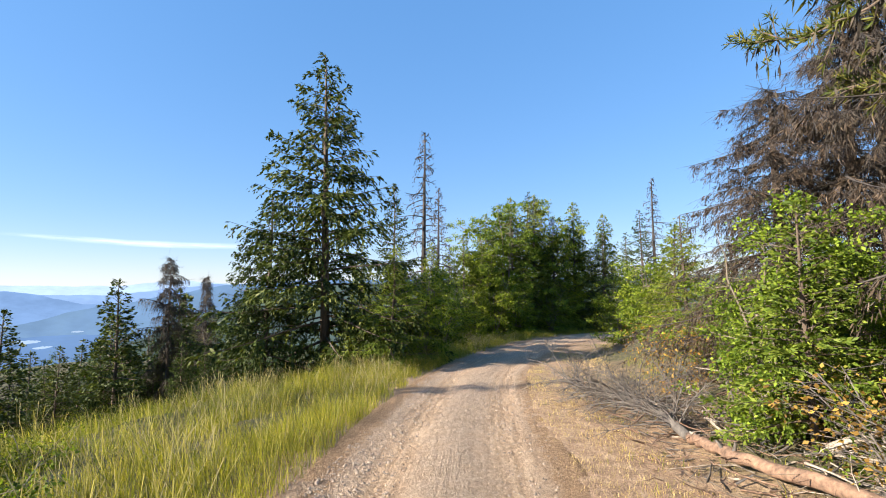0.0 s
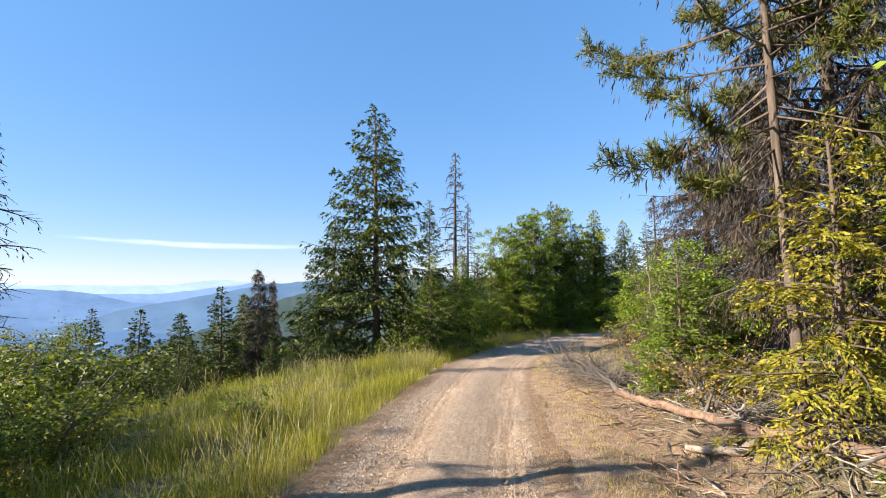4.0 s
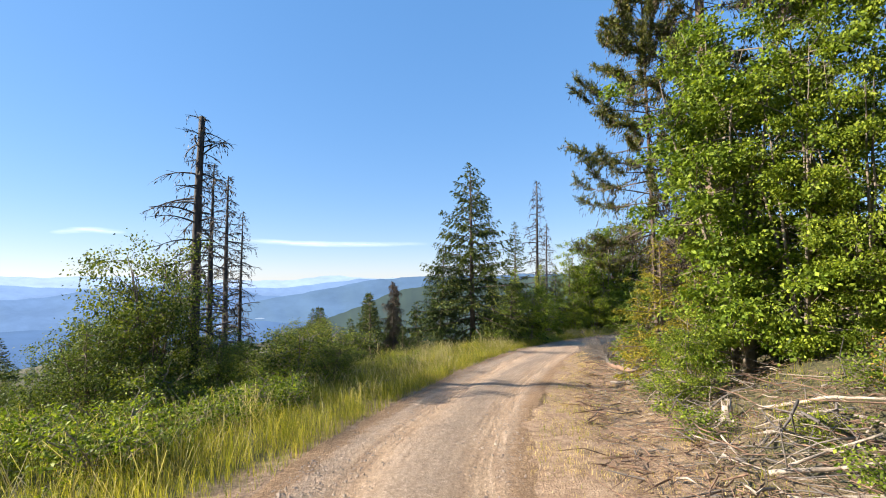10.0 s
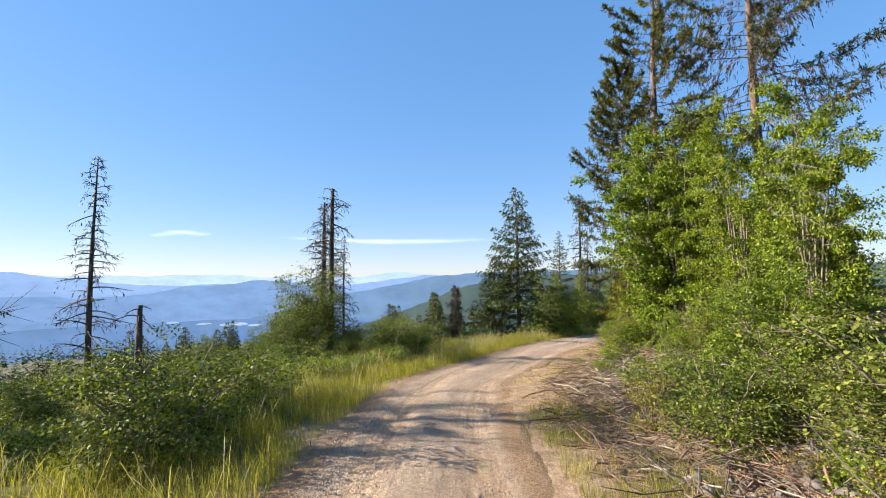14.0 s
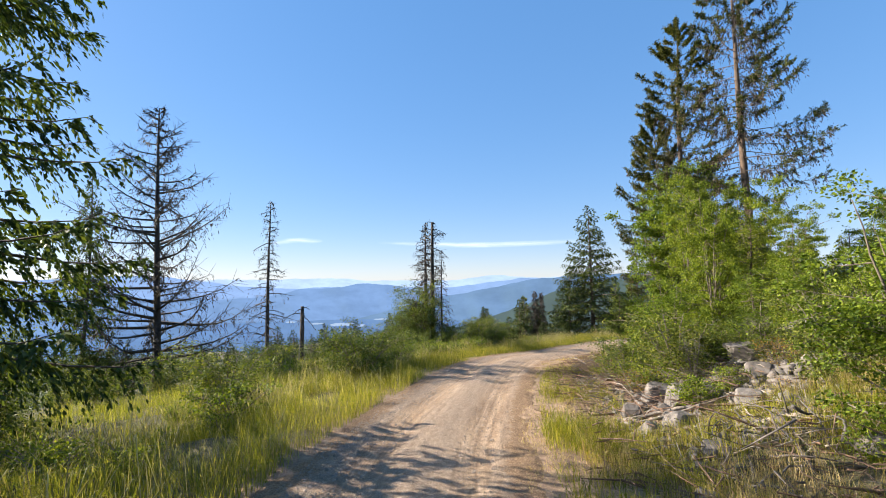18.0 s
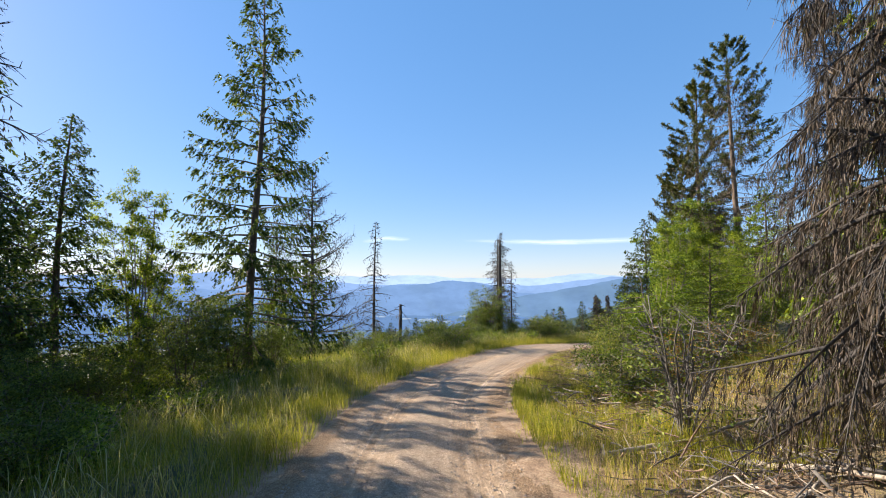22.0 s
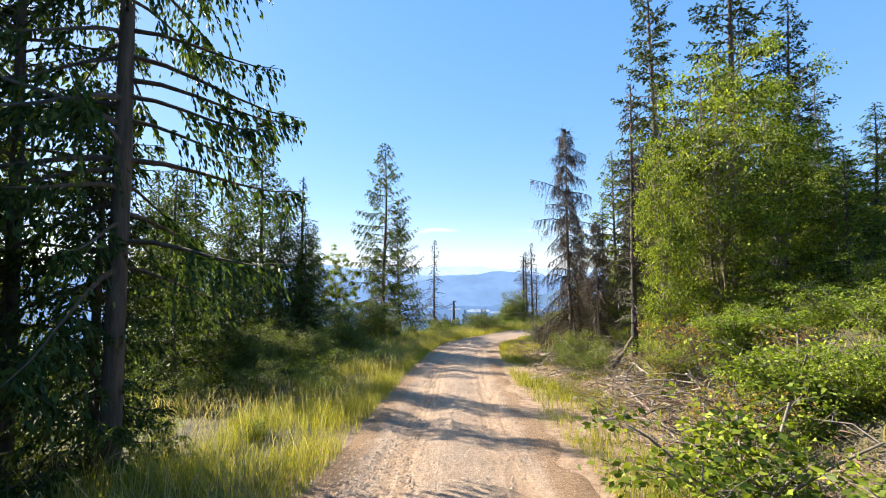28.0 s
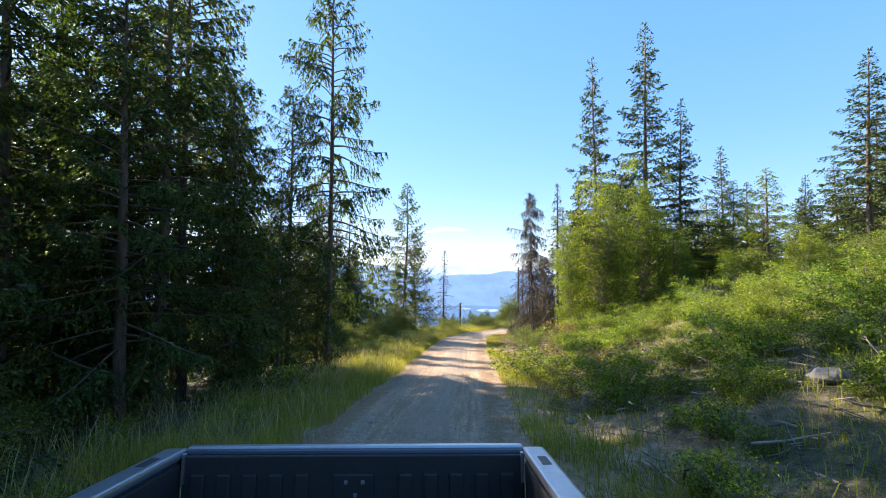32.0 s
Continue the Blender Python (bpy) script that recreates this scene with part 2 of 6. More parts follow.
def painted_haze_material(name, colour, air, share):
    """Far slopes' own dark woods, with kilometres of air painted over them as glow."""
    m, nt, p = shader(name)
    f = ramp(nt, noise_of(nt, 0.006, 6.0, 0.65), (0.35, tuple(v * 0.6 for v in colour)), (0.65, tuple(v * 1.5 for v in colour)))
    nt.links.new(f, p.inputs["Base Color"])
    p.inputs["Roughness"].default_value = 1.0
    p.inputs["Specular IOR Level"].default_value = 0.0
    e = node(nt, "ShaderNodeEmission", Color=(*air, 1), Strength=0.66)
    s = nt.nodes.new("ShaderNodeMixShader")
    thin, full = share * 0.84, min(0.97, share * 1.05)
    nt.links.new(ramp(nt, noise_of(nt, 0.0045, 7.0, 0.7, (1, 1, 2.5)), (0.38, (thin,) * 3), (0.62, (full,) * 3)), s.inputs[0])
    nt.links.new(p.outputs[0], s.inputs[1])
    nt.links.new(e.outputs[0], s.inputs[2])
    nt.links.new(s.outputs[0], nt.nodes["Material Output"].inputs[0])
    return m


def plain(name, colour, rough=0.5, metal=0.0, grain=0.15, scale=40.0):
    m, nt, p = shader(name)
    f = noise_of(nt, scale, 4.0, 0.7)
    c = ramp(nt, f, (0.3, tuple(v * (1 - grain) for v in colour)), (0.7, tuple(v * (1 + grain) for v in colour)))
    nt.links.new(c, p.inputs["Base Color"])
    p.inputs["Roughness"].default_value, p.inputs["Metallic"].default_value = rough, metal
    bump(nt, f, p, 0.15, 0.003)
    return m


SOIL, ROAD = soil_material(), road_material()
GRAVEL = stone_material("gravel_stone", (0.2, 0.155, 0.12), (0.46, 0.37, 0.295))
ROCK = stone_material("grey_rock", (0.07, 0.062, 0.057), (0.27, 0.24, 0.215))


# ---- meshes ----
class Geo:
    """Collects vertices and faces, and makes a mesh of them."""

    def __init__(self):
        self.v, self.q, self.t, self.n = [], [], [], 0

    def add(self, verts, quads=None, tris=None):
        verts = np.asarray(verts, float).reshape(-1, 3)
        if quads is not None and len(quads):
            self.q.append(np.asarray(quads).reshape(-1, 4) + self.n)
        if tris is not None and len(tris):
            self.t.append(np.asarray(tris).reshape(-1, 3) + self.n)
        self.v.append(verts)
        self.n += len(verts)

    def tube(self, pts, radii, sides=6, cap=True, lumpy=0.0, rng=None):
        pts, radii = np.asarray(pts, float), np.asarray(radii, float)
        way = np.gradient(pts, axis=0)
        way /= np.linalg.norm(way, axis=1)[:, None] + 1e-9
        ref = np.where(np.abs(way[:, 2:3]) > 0.9, [[1.0, 0, 0]], [[0, 0, 1.0]])
        a = np.cross(way, ref)
        a /= np.linalg.norm(a, axis=1)[:, None]
        b = np.cross(way, a)
        ang = np.arange(sides) * 2 * np.pi / sides
        r = radii[:, None] * np.ones(sides)
        if lumpy:
            r = r * (1 + lumpy * rng.normal(size=r.shape))
        ring = pts[:, None] + r[..., None] * (np.cos(ang)[None, :, None] * a[:, None] + np.sin(ang)[None, :, None] * b[:, None])
        n = len(pts)
        i, j = np.meshgrid(np.arange(n - 1), np.arange(sides), indexing="ij")
        k = (j + 1) % sides
        quads = np.stack([i * sides + j, i * sides + k, (i + 1) * sides + k, (i + 1) * sides + j], -1).reshape(-1, 4)
        verts, tris = ring.reshape(-1, 3), None
        if cap:
            verts = np.vstack([verts, pts[:1], pts[-1:]])
            j = np.arange(sides)
            k = (j + 1) % sides
            tris = np.vstack([np.stack([k, j, np.full(sides, n * sides)], -1),
                              np.stack([(n - 1) * sides + j, (n - 1) * sides + k, np.full(sides, n * sides + 1)], -1)])
        self.add(verts, quads, tris)

    def sticks(self, p0, p1, r0, r1):
        """Many straight three-sided twigs at once."""
        p0, p1 = np.asarray(p0, float), np.asarray(p1, float)
        n = len(p0)
        if not n:
            return
        r0, r1 = np.broadcast_to(r0, n), np.broadcast_to(r1, n)
        w = p1 - p0
        w /= np.linalg.norm(w, axis=1)[:, None] + 1e-9
        ref = np.where(np.abs(w[:, 2:3]) > 0.9, [[1.0, 0, 0]], [[0, 0, 1.0]])
        a = np.cross(w, ref)
        a /= np.linalg.norm(a, axis=1)[:, None] + 1e-9
        b = np.cross(w, a)
        rows = []
        for p, r in ((p0, r0), (p1, r1)):
            for k in range(3):
                rows.append(p + r[:, None] * (math.cos(2.0944 * k) * a + math.sin(2.0944 * k) * b))
        verts = np.stack(rows, 1)
        base = np.arange(n)[:, None] * 6
        quads = np.concatenate([base + np.array([k, (k + 1) % 3, 3 + (k + 1) % 3, 3 + k]) for k in range(3)], 1)
        self.add(verts, quads)

    def leaves(self, at, way, up, length, width):
        """Many diamond-shaped leaves, a little folded along their length."""
        n = len(at)
        way = way / (np.linalg.norm(way, axis=1)[:, None] + 1e-9)
        side = np.cross(way, up)
        side /= np.linalg.norm(side, axis=1)[:, None] + 1e-9
        nor = np.cross(side, way)
        length, width = np.broadcast_to(length, n)[:, None], np.broadcast_to(width, n)[:, None]
        mid = at + way * length * 0.45
        verts = np.stack([at, mid + side * width * 0.5 + nor * width * 0.12, at + way * length, mid - side * width * 0.5 + nor * width * 0.12], 1)
        self.add(verts, np.arange(4 * n).reshape(-1, 4))

    def mesh(self, name, material=None, smooth=False):
        me = bpy.data.meshes.new(name)
        v = np.concatenate(self.v)
        q = np.concatenate(self.q) if self.q else np.zeros((0, 4), int)
        t = np.concatenate(self.t) if self.t else np.zeros((0, 3), int)
        me.vertices.add(len(v))
        me.vertices.foreach_set("co", v.ravel())
        me.loops.add(q.size + t.size)
        me.loops.foreach_set("vertex_index", np.concatenate([q.ravel(), t.ravel()]).astype(np.int32))
        me.polygons.add(len(q) + len(t))
        me.polygons.foreach_set("loop_start", np.concatenate([np.arange(len(q)) * 4, q.size + np.arange(len(t)) * 3]).astype(np.int32))
        me.update(calc_edges=True)
        if smooth:
            me.shade_smooth()
        if material:
            me.materials.append(material)
        return me


def part(name, data, material, parent, label=""):
    """Links a Geo or a bmesh as one mesh under a thing or a part."""
    if isinstance(data, Geo):
        me = data.mesh(name, material, material in SMOOTH)
    elif isinstance(data, bmesh.types.BMesh):
        me = bpy.data.meshes.new(name)
        data.to_mesh(me)
        data.free()
        me.materials.append(material)
    else:
        me = data
    ob = new(name, me)
    ob.parent = parent
    return tagged(ob, label)


SMOOTH = {BARK, GREYBARK, CHARRED, PALEBARK, PINEBARK, LOGBARK, BLEACHED}


# ---- the lie of the land ----
# The road's middle, from behind the last camera place to the far bend: x, y, height.
LINE = np.array([(104, -92, 14), (82, -76, 10.8), (61, -60.5, 8.2), (49, -53, 6.8), (41, -48.25, 5.79), (34.9, -44.5, 5.04), (27.2, -38.8, 4.0),
                 (22.4, -35.3, 3.4), (17.7, -31.8, 2.86), (12.4, -27.5, 2.3), (9.3, -24.6, 2.0), (6.6, -21.0, 1.66), (4.7, -17.6, 1.4),
                 (3.0, -14.2, 1.15), (1.56, -10.8, 0.9), (0.5, -7.3, 0.6), (-0.04, -3.4, 0.2), (-0.28, -0.4, -0.06), (-0.2, 4.5, -0.3),
                 (0.1, 9.8, -0.6), (1.0, 16.2, -1.02), (3.2, 22.8, -1.36), (6.6, 30.2, -1.75), (12, 37, -2.1), (21, 42.5, -2.5), (38, 48, -3.2), (70, 56, -4.5)])


def spline(p, step):
    out = []
    q = np.vstack([2 * p[0] - p[1], p, 2 * p[-1] - p[-2]])
    for i in range(1, len(q) - 2):
        a, b, c, d = q[i - 1:i + 3]
        for u in np.arange(0, 1, step / max(np.linalg.norm(c - b), step)):
            out.append(0.5 * (2 * b + (c - a) * u + (2 * a - 5 * b + 4 * c - d) * u * u + (3 * b - a - 3 * c + d) * u ** 3))
    return np.array(out)


MID = spline(LINE, 0.4)
WAY = np.gradient(MID[:, :2], axis=0)
WAY /= np.linalg.norm(WAY, axis=1)[:, None]
RUN = np.concatenate([[0], np.cumsum(np.linalg.norm(np.diff(MID[:, :2], axis=0), axis=1))])
STEEP = RUN[np.hypot(MID[:, 0] + 0.2, MID[:, 1] - 5).argmin()]
LEFT_D = [0, 1.5, 4, 12, 25, 60, 150, 450, 620, 1500, 6000]
LEFT_Z = [0, 0, -0.12, -1.0, -3.3, -14, -29, -54, -140, -300, -310]
RIGHT_D = [0, 1.5, 2.4, 3.2, 4.6, 7, 12, 25, 60, 200, 600, 6000]
RIGHT_Z = [0, 0, 0.02, -0.02, 0.3, 1.25, 2.8, 6.2, 13, 36, 80, 110]


def road_place(x, y):
    """Run along the road, distance to its left, and height of its middle, for places."""
    x, y = np.atleast_1d(np.asarray(x, float)), np.atleast_1d(np.asarray(y, float))
    run, off, z = np.empty(len(x)), np.empty(len(x)), np.empty(len(x))
    for i in range(0, len(x), 20000):
        s = slice(i, i + 20000)
        d2 = (x[s, None] - MID[None, :, 0]) ** 2 + (y[s, None] - MID[None, :, 1]) ** 2
        k = d2.argmin(1)
        dx, dy = x[s] - MID[k, 0], y[s] - MID[k, 1]
        along = dx * WAY[k, 0] + dy * WAY[k, 1]
        side = -dx * WAY[k, 1] + dy * WAY[k, 0]
        run[s], off[s] = RUN[k] + np.clip(along, -0.4, 0.4), np.sign(side) * np.sqrt(d2[np.arange(len(k)), k] - np.minimum(along ** 2, 0.16) * (np.abs(along) < 0.4))
        z[s] = np.interp(run[s], RUN, MID[:, 2])
    return run, off, z


def wave(x, y, scale, seed):
    """Smooth, cheap unevenness between -1 and 1."""
    r = np.random.RandomState(seed)
    out = 0
    for k in range(5):
        a, f = r.uniform(0, 6.283), (0.6 + 0.35 * k) / scale
        out = out + np.sin((x * math.cos(a) + y * math.sin(a)) * 6.283 * f + r.uniform(0, 6.283)) / (1 + 0.5 * k)
    return out / 2.6


def land(x, y):
    """Height of the ground."""
    run, off, z = road_place(x, y)
    x, y = np.atleast_1d(x), np.atleast_1d(y)
    d = np.abs(off)
    z = z + np.where(off > 0, np.interp(off, LEFT_D, LEFT_Z), np.interp(-off, RIGHT_D, RIGHT_Z))
    steeper = np.clip((run - STEEP) / 9, 0, 1) * (off > 0)      # the slope falls away faster by the big spruce
    z = z - steeper * np.interp(d, [7, 12, 20, 45], [0, 1.3, 3.4, 4.2])
    rough = np.clip((d - 1.1) / 3, 0, 1)
    z = z + rough * (0.08 * wave(x, y, 1.3, 1) + 0.16 * wave(x, y, 4.5, 2)) + np.clip((d - 6) / 20, 0, 1) * 0.5 * wave(x, y, 17, 3)
    return z + np.clip((d - 60) / 200, 0, 1) * 9 * wave(x, y, 160, 4)


def spot(run, off):
    """The place at a run along the road and a distance to its left."""
    x = np.interp(run, RUN, MID[:, 0]) - off * np.interp(run, RUN, WAY[:, 1])
    y = np.interp(run, RUN, MID[:, 1]) + off * np.interp(run, RUN, WAY[:, 0])
    return x, y
# ---- end of land ----


def spaced(lo, hi, step, far, grow=1.12):
    """Even steps from lo to hi, then ever wider ones out to far."""
    out = list(np.arange(lo, hi, step))
    a, s = lo, step
    while a > -far:
        s *= grow
        a -= s
        out.insert(0, a)
    b, s = out[-1], step
    while b < far:
        s *= grow
        b += s
        out.append(b)
    return np.array(out)


def sheet(xs, ys):
    gx, gy = np.meshgrid(xs, ys)
    n, m = len(xs), len(ys)
    i, j = np.meshgrid(np.arange(n - 1), np.arange(m - 1))
    return gx.ravel(), gy.ravel(), np.stack([j * n + i, j * n + i + 1, (j + 1) * n + i + 1, (j + 1) * n + i], -1).reshape(-1, 4)


def build_ground():
    x, y, quads = sheet(spaced(-22, 52, 0.33, 4500), spaced(-62, 34, 0.33, 4500))
    z = land(x, y)
    run, off, _ = road_place(x, y)
    z = z - 0.14 * np.clip((1.38 - np.abs(off)) / 0.3, 0, 1)
    g = Geo()
    g.add(np.stack([x, y, z], 1), quads)
    me = g.mesh("ground", SOIL, True)
    bare = np.where(off > 0, np.interp(off, [1.5, 2.2, 3.0], [0.75, 0.35, 0.0]), np.interp(-off, [1.5, 2.4, 4, 6.5], [0.75, 0.5, 0.32, 0.05]))
    me.attributes.new("bare", "FLOAT", "POINT").data.foreach_set("value", bare)
    return tagged(new("ground", me), "grassy mountain slope with litter and bare brown soil", "ground", kind="structure")


def build_road():
    run = np.arange(30, RUN[-1] - 25, 0.22)
    off = np.concatenate([[-2.0], np.arange(-1.75, 1.76, 0.09), [2.0]])
    r, o = np.meshgrid(run, off, indexing="ij")
    x, y = spot(r.ravel(), o.ravel())
    r, o = r.ravel(), o.ravel()
    z = np.interp(r, RUN, MID[:, 2])
    track = np.exp(-((np.abs(o + 0.1 + 0.07 * wave(x, y, 9, 5)) - 0.78) / 0.3) ** 2)
    track = track * (0.75 + 0.35 * wave(x, y, 5.0, 15))
    lug = np.sin(o * 38 + 1.5 * wave(x, y, 6, 16)) * np.clip(track, 0, 1)
    z = z + 0.015 - 0.042 * track + 0.009 * lug + 0.012 * wave(x, y, 0.25, 17) + 0.03 * np.exp(-(o / 0.35) ** 2) + 0.012 * wave(x, y, 0.6, 6) + 0.03 * wave(x, y, 3.1, 7)
    z = z - 0.045 * np.clip((np.abs(o) - 1.6 - 0.15 * wave(x, y, 2.3, 8) - 0.1 * wave(x, y, 0.7, 9)) / 0.3, 0, 1) - 0.1 * (np.abs(o) > 1.9)
    g = Geo()
    n, m = len(off), len(run)
    i, j = np.meshgrid(np.arange(n - 1), np.arange(m - 1))
    g.add(np.stack([x, y, z], 1), np.stack([j * n + i + 1, j * n + i, (j + 1) * n + i, (j + 1) * n + i + 1], -1).reshape(-1, 4))
    me = g.mesh("road", ROAD, True)
    for name, value in (("track", track), ("across", o), ("run", r), ("edge", np.clip((np.abs(o) - 1.0) / 0.75, 0, 1))):
        me.attributes.new(name, "FLOAT", "POINT").data.foreach_set("value", value)
    return tagged(new("road", me), "tan dirt and gravel track with two wheel ruts", "road", kind="structure")


build_ground()
build_road()


# ---- valley and far ridges ----
def ridge(name, label, reach, az, el, low, material, rough, seed, centre=(12, -20, 4.5), slope=0.08):
    """A mountain crest seen over the valley: crest heights as degrees above the level by compass angle left of +y, sloping down towards the viewer."""
    a = np.linspace(az[0], az[-1], 420)
    e = np.interp(a, az, el)
    r = np.random.RandomState(seed)
    for k in range(1, 9):
        e = e + rough * np.sin(a * 0.35 * 1.7 ** k + r.uniform(0, 6.28)) / 1.55 ** k
    rows = []
    for u in np.linspace(0, 1, 14):
        d = reach * (1 - slope * u)
        h = reach * np.tan(np.radians(e)) * (1 - u) + low * u
        h = h + reach * 0.006 * u * (1 - u) * 4 * np.sin(a * 1.1 + 3 * u + r.uniform(0, 1)) + reach * 0.004 * u * np.sin(a * 2.7 + 5 * u)
        rows.append(np.stack([centre[0] - d * np.sin(np.radians(a)), centre[1] + d * np.cos(np.radians(a)), centre[2] + h], 1))
    g = Geo()
    n, m = len(a), len(rows)
    i, j = np.meshgrid(np.arange(n - 1), np.arange(m - 1))
    g.add(np.concatenate(rows), np.stack([j * n + i, j * n + i + 1, (j + 1) * n + i + 1, (j + 1) * n + i], -1).reshape(-1, 4))
    return tagged(new(name, g.mesh(name, material, True)), label, "mountain ridge", kind="structure")


# Blue air haze is painted into the ridges, valley fields and floor as emission.
ridge("backdrop_ridge_1", "far mountain crest with palest blue morning haze painted in", 4700, [-30, 10, 27, 31, 34, 38, 44, 52, 57, 64, 72, 80, 120],
      [0.2, 0.3, 0.35, 0.6, 0.55, 0.15, 0.1, 0.5, 0.55, 0.45, 0.7, 0.5, 0.4], -160, painted_haze_material("air_far", (0.05, 0.07, 0.06), (0.42, 0.56, 0.8), 0.93), 0.1, 11)
ridge("backdrop_ridge_2", "mountain flank across the valley with pale blue haze painted in", 4200, [-30, 10, 24, 29, 34, 40, 50, 58, 64, 70, 75, 84, 120],
      [0.5, 0.5, 0.2, 0.3, -0.4, -0.8, -0.6, -0.6, -0.2, 0.9, 1.0, 0.6, 0.8], -230, painted_haze_material("air_high", (0.05, 0.07, 0.06), (0.24, 0.37, 0.64), 0.9), 0.1, 12)
ridge("backdrop_ridge_3", "rounded wooded hill beyond the valley floor with blue haze painted in", 3500, [20, 36, 41, 44, 47, 49, 52, 56, 60, 66, 74, 84, 120],
      [-2.6, -2.2, -1.4, -0.6, -0.25, -0.2, -0.45, -0.75, -1.5, -1.7, -1.2, -0.6, -0.4], -270, painted_haze_material("air_mid", (0.045, 0.065, 0.05), (0.18, 0.3, 0.54), 0.86), 0.12, 13)
ridge("backdrop_ridge_4", "dark wooded ridge sloping into the valley with blue haze painted in", 2500, [-40, 5, 18, 24, 28, 32, 37, 42, 50],
      [0.9, 0.8, 0.6, 0.5, 0.0, -0.7, -1.6, -2.6, -4.6], -250, painted_haze_material("air_near", (0.04, 0.06, 0.045), (0.16, 0.27, 0.46), 0.8), 0.1, 14)
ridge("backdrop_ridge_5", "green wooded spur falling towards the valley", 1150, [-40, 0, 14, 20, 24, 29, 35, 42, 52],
      [0.8, 0.6, 0.1, -0.3, -1.2, -3.0, -5.2, -7.6, -12], -210, painted_haze_material("air_spur", (0.045, 0.065, 0.03), (0.13, 0.185, 0.22), 0.45), 0.16, 15)


def valley_fields():
    """Pale fields and water on the valley floor."""
    rng = np.random.RandomState(5)
    g = Geo()
    for az, dip, wide, deep in ((51.5, 5.1, 1.5, 0.22), (49.3, 5.3, 0.7, 0.14), (54.5, 4.9, 0.8, 0.1), (44.5, 5.0, 1.3, 0.16), (43.0, 5.6, 0.8, 0.12), (46.8, 4.6, 0.9, 0.1), (57.5, 4.6, 0.6, 0.1), (40.6, 4.3, 0.5, 0.08)):
        n = 26
        a = np.linspace(-1, 1, n)
        top, low = dip - deep * np.sqrt(1 - a * a) * rng.uniform(0.6, 1.2, n), dip + deep * np.sqrt(1 - a * a) * rng.uniform(0.6, 1.2, n)
        rows = []
        for e in (top, low):
            d = 2050.0
            rows.append(np.stack([12 - d * np.sin(np.radians(az + wide * a)), -20 + d * np.cos(np.radians(az + wide * a)), 4.5 - d * np.tan(np.radians(e))], 1))
        i = np.arange(n - 1)
        g.add(np.concatenate(rows), np.stack([i, i + 1, n + i + 1, n + i], -1))
    return tagged(new("backdrop_valley_fields", g.mesh("fields", painted_haze_material("field_air", (0.3, 0.3, 0.22), (0.38, 0.5, 0.7), 0.8))), "pale fields and water on the valley floor with haze painted in", "fields", kind="structure")


valley_fields()
ridge("backdrop_valley_floor", "valley floor with woods and blue haze painted in", 2200, [30, 40, 60, 120], [-6.0, -4.6, -4.5, -4.3], -290, painted_haze_material("air_floor", (0.05, 0.07, 0.05), (0.125, 0.225, 0.44), 0.84), 0.04, 16, slope=0.35)


def cloud_streak(name, az0, az1, el, thick, tilt, seed):
    """A thin, high wisp of cloud, far off, its sunlit white put in as glow."""
    m, nt, p = shader(name)
    c = nt.nodes.new("ShaderNodeTexCoord")
    uv = nt.nodes.new("ShaderNodeSeparateXYZ")
    nt.links.new(c.outputs["UV"], uv.inputs[0])
    n = noise_of(nt, 0.0035, 5.0, 0.65, (1, 1, 9))
    vals = []
    for axis, power in (("X", 0.6), ("Y", 1.0)):
        a = nt.nodes.new("ShaderNodeMath")
        a.operation = "PINGPONG"
        a.inputs[1].default_value = 0.5
        nt.links.new(uv.outputs[axis], a.inputs[0])
        b = nt.nodes.new("ShaderNodeMath")
        b.operation = "POWER"
        b.inputs[1].default_value = power
        nt.links.new(a.outputs[0], b.inputs[0])
        vals.append(b.outputs[0])
    x = nt.nodes.new("ShaderNodeMath")
    x.operation = "MULTIPLY"
    nt.links.new(vals[0], x.inputs[0])
    nt.links.new(vals[1], x.inputs[1])
    y = nt.nodes.new("ShaderNodeMath")
    y.operation = "MULTIPLY"
    nt.links.new(x.outputs[0], y.inputs[0])
    nt.links.new(n, y.inputs[1])
    fac = ramp(nt, y.outputs[0], (0.03, (0, 0, 0)), (0.2, (0.75, 0.75, 0.75)))
    e = node(nt, "ShaderNodeEmission", Color=(0.86, 0.92, 1.0, 1), Strength=0.62)
    clear = nt.nodes.new("ShaderNodeBsdfTransparent")
    s = nt.nodes.new("ShaderNodeMixShader")
    nt.links.new(fac, s.inputs[0])
    nt.links.new(clear.outputs[0], s.inputs[1])
    nt.links.new(e.outputs[0], s.inputs[2])
    nt.links.new(s.outputs[0], nt.nodes["Material Output"].inputs[0])
    a = np.radians(np.linspace(az0, az1, 30))
    u = np.linspace(0, 1, 30)
    mid = np.radians(el + tilt * (u - 0.5) * 2 + 0.12 * np.sin(u * 7 + seed))
    d = 4850.0
    me = bpy.data.meshes.new(name)
    rows = [(12 - d * np.sin(a), -20 + d * np.cos(a), 4.5 + d * np.tan(mid + k * math.radians(thick) / 2)) for k in (-1, 1)]
    v = np.concatenate([np.stack(r, 1) for r in rows])
    me.from_pydata(v.tolist(), [], [(i, i + 1, 31 + i, 30 + i) for i in range(29)])
    layer = me.uv_layers.new(name="UVMap")
    for f in me.polygons:
        for li, vi in zip(f.loop_indices, f.vertices):
            layer.data[li].uv = (u[vi % 30], vi // 30)
    me.materials.append(m)
    ob = tagged(new("backdrop_cloud", me), "thin white streak of high cloud", "cloud", kind="structure")
    ob.visible_shadow = False
    return ob


cloud_streak("long_wisp", 19, 48, 4.65, 0.95, 0.15, 1)
cloud_streak("short_wisp", 53.5, 60, 5.1, 0.9, -0.2, 4)


